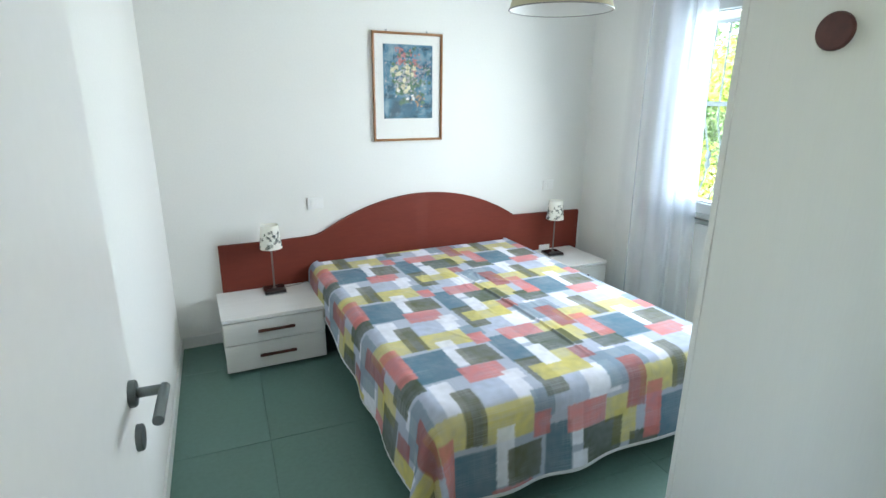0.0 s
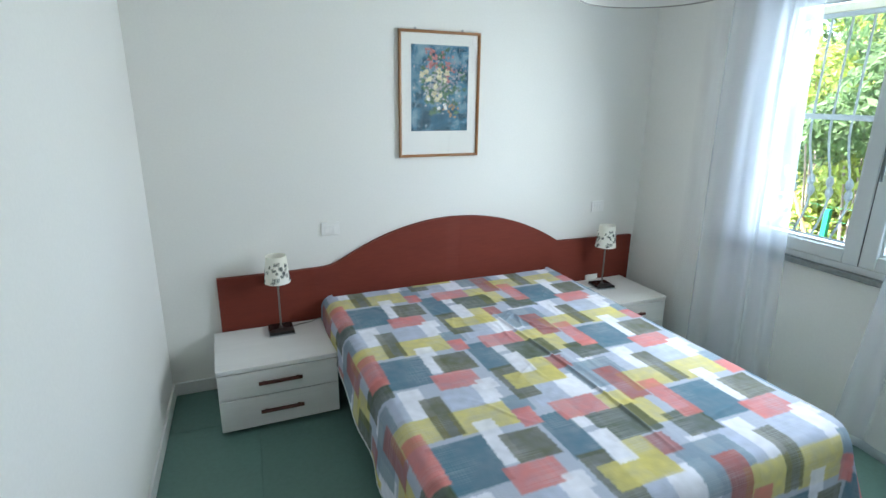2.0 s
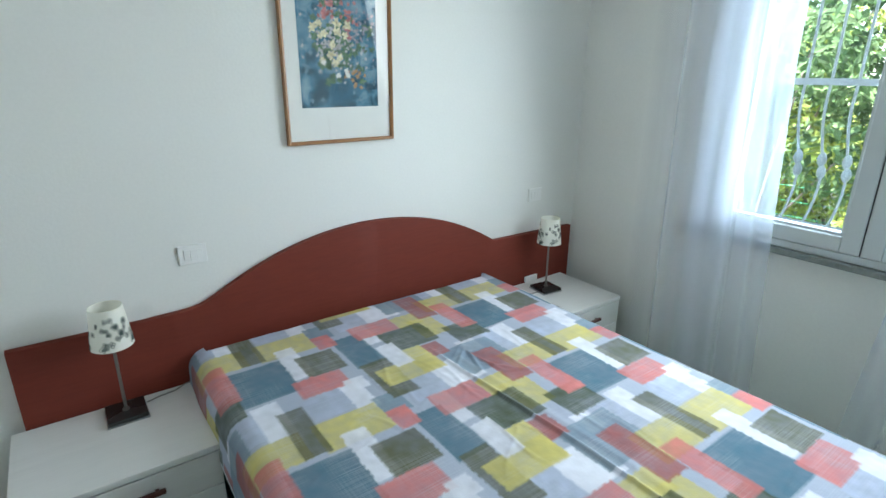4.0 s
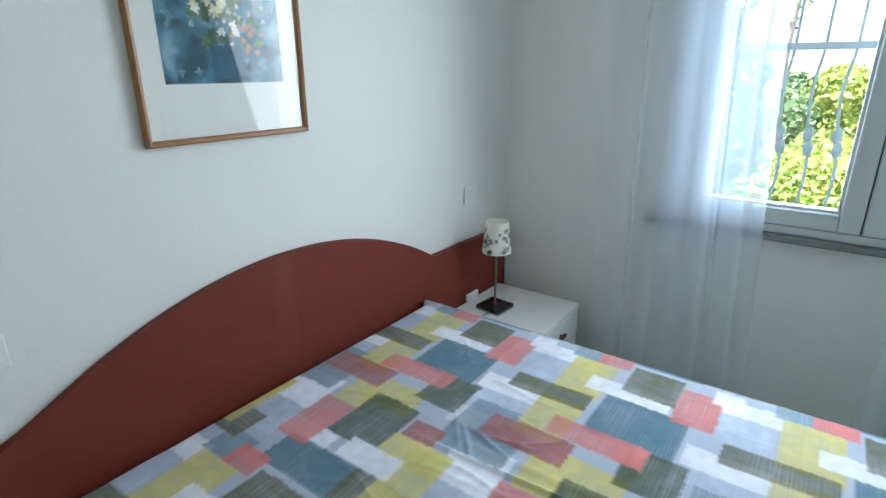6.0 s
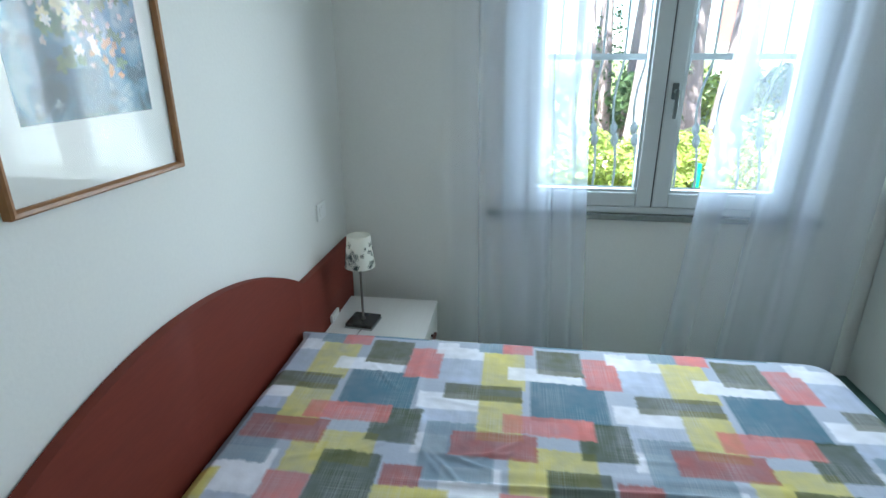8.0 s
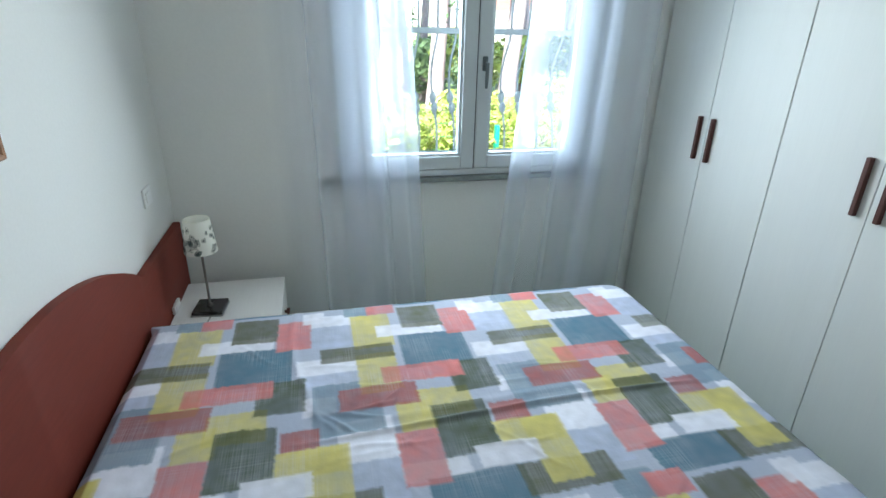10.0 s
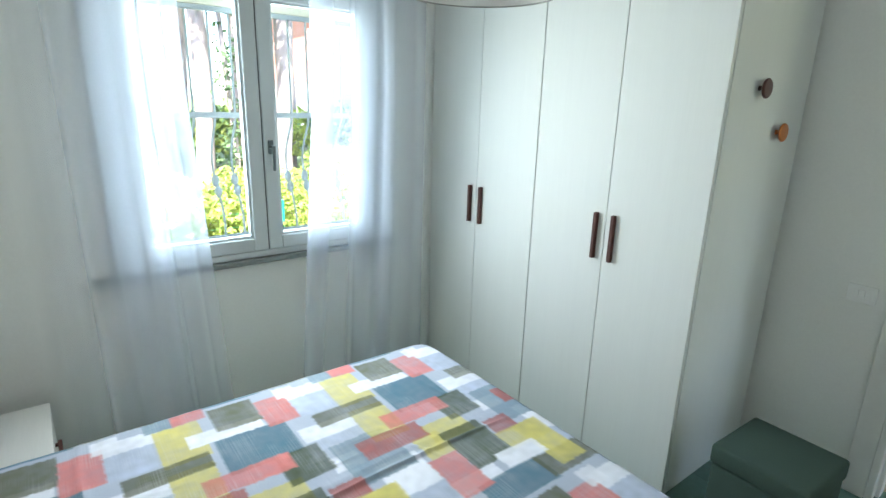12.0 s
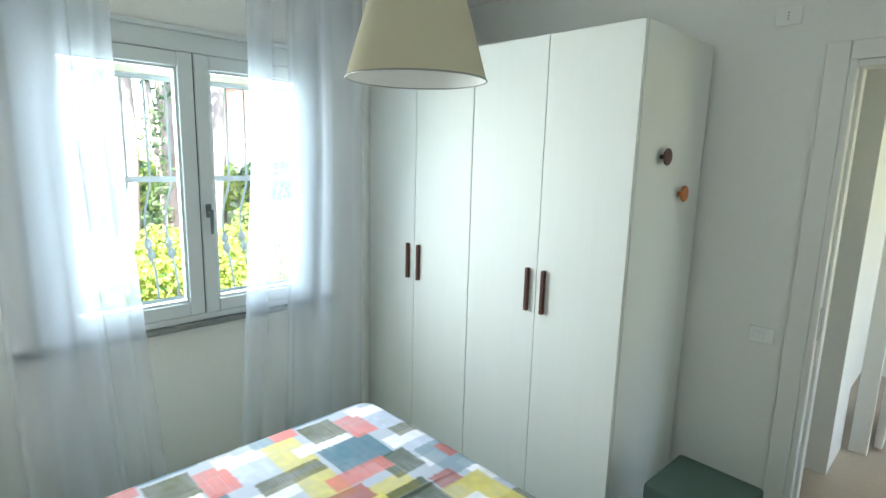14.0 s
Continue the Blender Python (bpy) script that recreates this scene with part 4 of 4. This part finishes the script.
def coat_knob(at, mat_, label):
    k = thing("coat_knob", at, label, "coat knob", "knobs on the wardrobe side")
    m = pose(0, 0, 0, 0, -90, 0)
    part("stem", lathe(bmesh.new(), [(0.010, 0), (0.008, 0.012), (0.009, 0.018)], m, 16), mat_, k, smooth=True)
    part("disc", lathe(bmesh.new(), [(0.006, 0.0182), (0.031, 0.022), (0.037, 0.027), (0.037, 0.031), (0.034, 0.035), (0.006, 0.037)], m, 32), mat_, k, smooth=True)


coat_knob((WX0 + 0.0004, -2.825, 1.727), KNOBD, "dark brown turned wooden coat knob on the wardrobe")
coat_knob((WX0 + 0.0004, -3.045, 1.562), KNOBO, "orange turned wooden coat knob on the wardrobe")

# ---- pouf ----
pf = thing("storage_pouf", (1.008, -2.672, 0), "dark grey fabric cube pouf with a lift-off lid", "pouf", rz=-2)
part("body", boxm(-0.165, 0.165, -0.165, 0.165, 0, 0.335, 0.012, seg=3), POUF, pf, smooth=True)
part("lid", boxm(-0.172, 0.172, -0.172, 0.172, 0.337, 0.42, 0.016, seg=3), POUF, pf, "padded grey fabric lid", smooth=True)

# ---- pendant ----
pd = thing("pendant_lamp", (1.60, -1.61, ZC), "cream fabric cone pendant lamp hanging over the bed", "lamp")
zr = 1.926 - ZC
R0, R1, PH = 0.207, 0.105, 0.34
bm = lathe(bmesh.new(), [(R0, zr), (R1, zr + PH)], None, 64, cap=False)
lathe(bm, [(R0, zr), (R0 - 0.002, zr)], None, 64, cap=False)
bmesh.ops.remove_doubles(bm, verts=bm.verts, dist=1e-5)
sh = part("shade", bm, LAMPSHADE, pd, "cream fabric cone shade", smooth=True)
part("lining", lathe(bmesh.new(), [(R0 - 0.003, zr + 0.001), (R1 - 0.003, zr + PH)], None, 64, cap=False), LAMPIN, sh, "white lining", smooth=True)
bm = bmesh.new()
tube(bm, [(R0 * math.cos(i * 0.0982), R0 * math.sin(i * 0.0982), zr) for i in range(65)], 0.0028, 6)
part("rim_ring", bm, CORD, sh, "grey rim", smooth=True)
bm = bmesh.new()
for a in range(3):
    m = pose(0, 0, 0, 0, 0, 120 * a)
    tube(bm, [m @ Vector((0.018, 0, zr + PH - 0.05)), m @ Vector((R1 - 0.002, 0, zr + PH - 0.01))], 0.002, 6)
part("spider", bm, STEEL, pd)
part("lamp_holder", lathe(bmesh.new(), [(0.018, zr + PH - 0.10), (0.02, zr + PH - 0.06), (0.02, zr + PH), (0.006, zr + PH + 0.02)], None, 20), PLASTIC, pd, smooth=True)
part("bulb", lathe(bmesh.new(), [(0.004, zr + 0.115), (0.02, zr + 0.122), (0.03, zr + 0.15), (0.028, zr + 0.18), (0.014, zr + 0.22), (0.013, zr + 0.239)], None, 20), PLASTIC, pd, "unlit white bulb", smooth=True)
part("cable", tube(bmesh.new(), [(0, 0, zr + PH + 0.02), (0, 0, -0.02)], 0.003, 8), PLASTIC, pd)
part("ceiling_rose", lathe(bmesh.new(), [(0.05, -0.02), (0.055, -0.016), (0.055, -0.001)], None, 28), PLASTIC, pd, smooth=True)

# ---- garden ----
GZ = -0.25
bm = bmesh.new()
box(bm, -400, 400, -400, 400, GZ - 0.5, GZ)
whole("ground", bm, GRASS, "sunlit lawn with shrubs round the house", "ground", S)
whole("garden_path", boxm(9.0, 12.6, -40, 40, GZ, GZ + 0.012), PATHM, "pale gravel path across the lawn", "path", S)


def leaf_cloud(name, parent, mat_, centres, count, size, seed):
    """Many small bent leaves scattered over overlapping clumps."""
    rg = np.random.default_rng(seed)
    C = np.array(centres)
    pick = rg.integers(0, len(C), count)
    d_ = rg.normal(size=(count, 3))
    d_ /= np.linalg.norm(d_, axis=1)[:, None]
    rad = C[pick, 3] * rg.uniform(0.55, 1.0, count) ** 0.5
    P = C[pick, :3] + d_ * rad[:, None] * np.array((1, 1, 0.85))
    nrm = d_ + rg.normal(size=(count, 3)) * 0.6 + np.array((0, 0, 0.5))
    nrm /= np.linalg.norm(nrm, axis=1)[:, None]
    a = np.cross(nrm, rg.normal(size=(count, 3)))
    a /= np.linalg.norm(a, axis=1)[:, None]
    b = np.cross(nrm, a)
    s = (size * rg.uniform(0.6, 1.3, count))[:, None]
    V = np.stack([P - a * s, P - b * s * 0.5 + nrm * s * 0.15, P + a * s, P + b * s * 0.5 + nrm * s * 0.15], 1).reshape(-1, 3)
    F = np.arange(count * 4).reshape(-1, 4)
    F = np.concatenate([F[:, (0, 1, 2)], F[:, (0, 2, 3)]])
    me = bpy.data.meshes.new(name)
    me.from_pydata(V.tolist(), [], F.tolist())
    me.materials.append(mat_)
    ob = new(name, me)
    ob.parent = parent
    return ob


def shrub(x, y, r, h, mat_, seed, count=1500, size=0.07):
    s = thing("shrub", (x, y, GZ), "leafy garden shrub in the sun", "shrub", "shrubs in the garden")
    rg = random.Random(seed)
    cs = [(rg.uniform(-r, r) * 0.75, rg.uniform(-r, r) * 0.75, h * rg.uniform(0.3, 0.9), r * rg.uniform(0.3, 0.5)) for _ in range(9)]
    bm = bmesh.new()
    for c in cs[:6]:
        tube(bm, [(c[0] * 0.1, c[1] * 0.1, 0), (c[0] * 0.5, c[1] * 0.5, c[2] * 0.5), c[:3]], [0.02, 0.014, 0.006], 5)
    part("stems", bm, TREEBARK, s)
    leaf_cloud("foliage", s, mat_, cs, count, size, seed)


def tree(x, y, r, h, seed, crown_z=5.5, ivy=0.0, leaves=2600, mat_=None):
    t = thing("tree", (x, y, GZ), "tall garden tree with a rough bare trunk" if not ivy else "tall garden tree with ivy on its trunk", "tree", "trees in the garden")
    rg = random.Random(seed)
    bend = rg.uniform(-0.35, 0.35)
    pts = [(bend * (i / 9) ** 2 + 0.05 * math.sin(i * 1.7 + seed), 0.06 * math.sin(i * 1.1 + seed), h * i / 9) for i in range(10)]
    part("trunk", tube(bmesh.new(), pts, [r * (1.25 if i == 0 else 1 - 0.07 * i) for i in range(10)], 14), TREEBARK, t, smooth=True)
    bm = bmesh.new()
    cs = []
    for i in range(8):
        a, z = rg.uniform(0, 6.283), rg.uniform(crown_z, h)
        L_ = rg.uniform(1.0, 2.2)
        e = (bend * (z / h) ** 2 + L_ * math.cos(a), L_ * math.sin(a), z + rg.uniform(0.2, 0.9))
        tube(bm, [(bend * (z / h) ** 2, 0, z - 0.3), ((e[0]) * 0.55, e[1] * 0.5, z + 0.15), e], [r * 0.35, r * 0.22, 0.02], 6)
        cs.append((*e, rg.uniform(0.7, 1.2)))
    part("limbs", bm, TREEBARK, t)
    leaf_cloud("crown", t, mat_ or LEAF, cs, leaves, 0.11, seed)
    if ivy:
        bits = [(k / 45, rg.uniform(-1, 1), rg.uniform(-1, 1)) for k in range(46)]
        leaf_cloud("ivy", t, IVY, [(bend * (f * ivy) ** 2 + a * (r + 0.10), b * (r + 0.10), ivy * h * f, rg.uniform(0.10, 0.22)) for f, a, b in bits], 800, 0.045, seed + 50)


for i in range(16):
    rg = random.Random(100 + i)
    shrub(7.0 + rg.uniform(-0.9, 0.9), -8.5 + 0.85 * i, rg.uniform(0.7, 1.0), rg.uniform(0.8, 1.1), LEAFY, 200 + i, 3600, 0.042)
for i in range(14):
    rg = random.Random(300 + i)
    shrub(13.0 + rg.uniform(-1, 1), -12 + 1.5 * i, rg.uniform(1.0, 1.4), rg.uniform(1.3, 1.9), (LEAF, LEAFY)[i % 2], 400 + i, 1300, 0.10)
for x, y, r, sd_, iv in ((9.0, -3.9, 0.15, 1, 0), (9.0, -2.64, 0.14, 2, 0), (11.0, -2.06, 0.13, 3, 0), (12.5, -2.63, 0.14, 4, 0.3), (10.0, -3.66, 0.20, 5, 0), (12.0, -0.4, 0.18, 6, 0.5), (14.5, -7.5, 0.18, 7, 0), (8.8, -6.9, 0.15, 8, 0.3), (15.0, -5.0, 0.16, 9, 0), (8.7, -2.95, 0.045, 10, 0.45),
                          (15.0, -2.4, 0.13, 11, 0), (16.5, -3.1, 0.12, 12, 0), (14.0, -3.5, 0.11, 13, 0), (17.0, -4.7, 0.14, 14, 0), (13.6, -5.8, 0.12, 15, 0), (16.2, -6.6, 0.13, 16, 0)):
    tree(x, y, r, 9.0, sd_, 5.2, iv)
# leafy screen seen on the skew through the window
for i in range(9):
    rg = random.Random(700 + i)
    shrub(6.4 + 0.75 * i, 0.6 + 0.42 * i + rg.uniform(-0.4, 0.4), rg.uniform(1.1, 1.4), rg.uniform(2.6, 3.8), (LEAF, LEAFY, LEAF, LEAFY)[i % 4], 720 + i, 4600, 0.055)

FENCEG = surface("green coated fence metal", (0.03, 0.30, 0.16), 0.5, 0.1, 5, 40, 0.1)
STAKEW = surface("orange weathered stake wood", (0.50, 0.26, 0.10), 0.8, 0.2, 6, 40, 0.3, stretch=(1, 1, 0.2))
fe = thing("garden_fence", (6.0, 0, GZ), "low green wire fence along the shrubs", "fence")
for i in range(6):
    part("post", boxm(-0.025, 0.025, -2.68 + i * 1.5, -2.63 + i * 1.5, 0, 0.82, 0.004), FENCEG, fe)
for i in range(6):
    part("wire", tube(bmesh.new(), [(0, -2.4, 0.15 + i * 0.14), (0, 5.3, 0.15 + i * 0.14)], 0.0018, 6), FENCEG, fe)
whole("wooden_stake", tube(bmesh.new(), [(5.92, 0.22, GZ), (5.92, 0.52, GZ + 0.62), (5.92, 0.80, GZ + 1.2)], [0.020, 0.019, 0.017], 8), STAKEW, "leaning orange wooden garden stake by the fence", "stake")

hs = thing("house", (21.0, -13.0, GZ), "red boarded neighbour house with a tiled roof", "house")
part("wall", boxm(0, 6, -3.5, 3.5, 0, 2.4), STUCCO, hs)
part("upper_wall", boxm(0.02, 6, -3.5, 3.5, 2.404, 5.4), BRICK, hs, "red boarded upper wall")
for i in range(20):
    part("board", boxm(-0.012, 0.018, -3.5, 3.5, 2.41 + i * 0.15, 2.41 + i * 0.15 + 0.135), BRICK, hs)
bm = prism(bmesh.new(), [(-0.6, -3.9), (6.6, -3.9), (6.6, 3.9), (-0.6, 3.9)], 5.404, 5.6)
part("roof", bm, ROOF, hs)
for y in (-2.2, 1.0):
    wi = part("window", boxm(-0.03, 0.02, y, y + 1.2, 0.9, 2.1, 0.01), GASKET, hs)
    part("sill", boxm(-0.12, -0.031, y - 0.05, y + 1.25, 0.84, 0.895), STUCCO, wi)

# ---- floor tiles ----
TS, TURN = 0.80, math.atan(0.054)
turn = Matrix.Translation((0.378, -1.20, 0)) @ Matrix.Rotation(-TURN, 4, "Z")
bm = boxm(0.0008, TS - 0.0008, 0.0008, TS - 0.0008, -0.0055, 0.0, 0.0008, seg=1)
bmesh.ops.recalc_face_normals(bm, faces=bm.faces)
tile_mesh = bpy.data.meshes.new("tile")
bm.to_mesh(tile_mesh)
bm.free()
tile_mesh.materials.append(TILE)
for i in range(-3, 4):
    for j in range(-6, 2):
        c = turn @ Vector(((i + 0.5) * TS, (j + 0.5) * TS, 0))
        if -2.0 < c.x < 3.4 and -5.9 < c.y < 0.3:
            tl = new("tile", tile_mesh)
            tl.parent = floor
            tl.matrix_local = turn @ Matrix.Translation((i * TS, j * TS, 0))
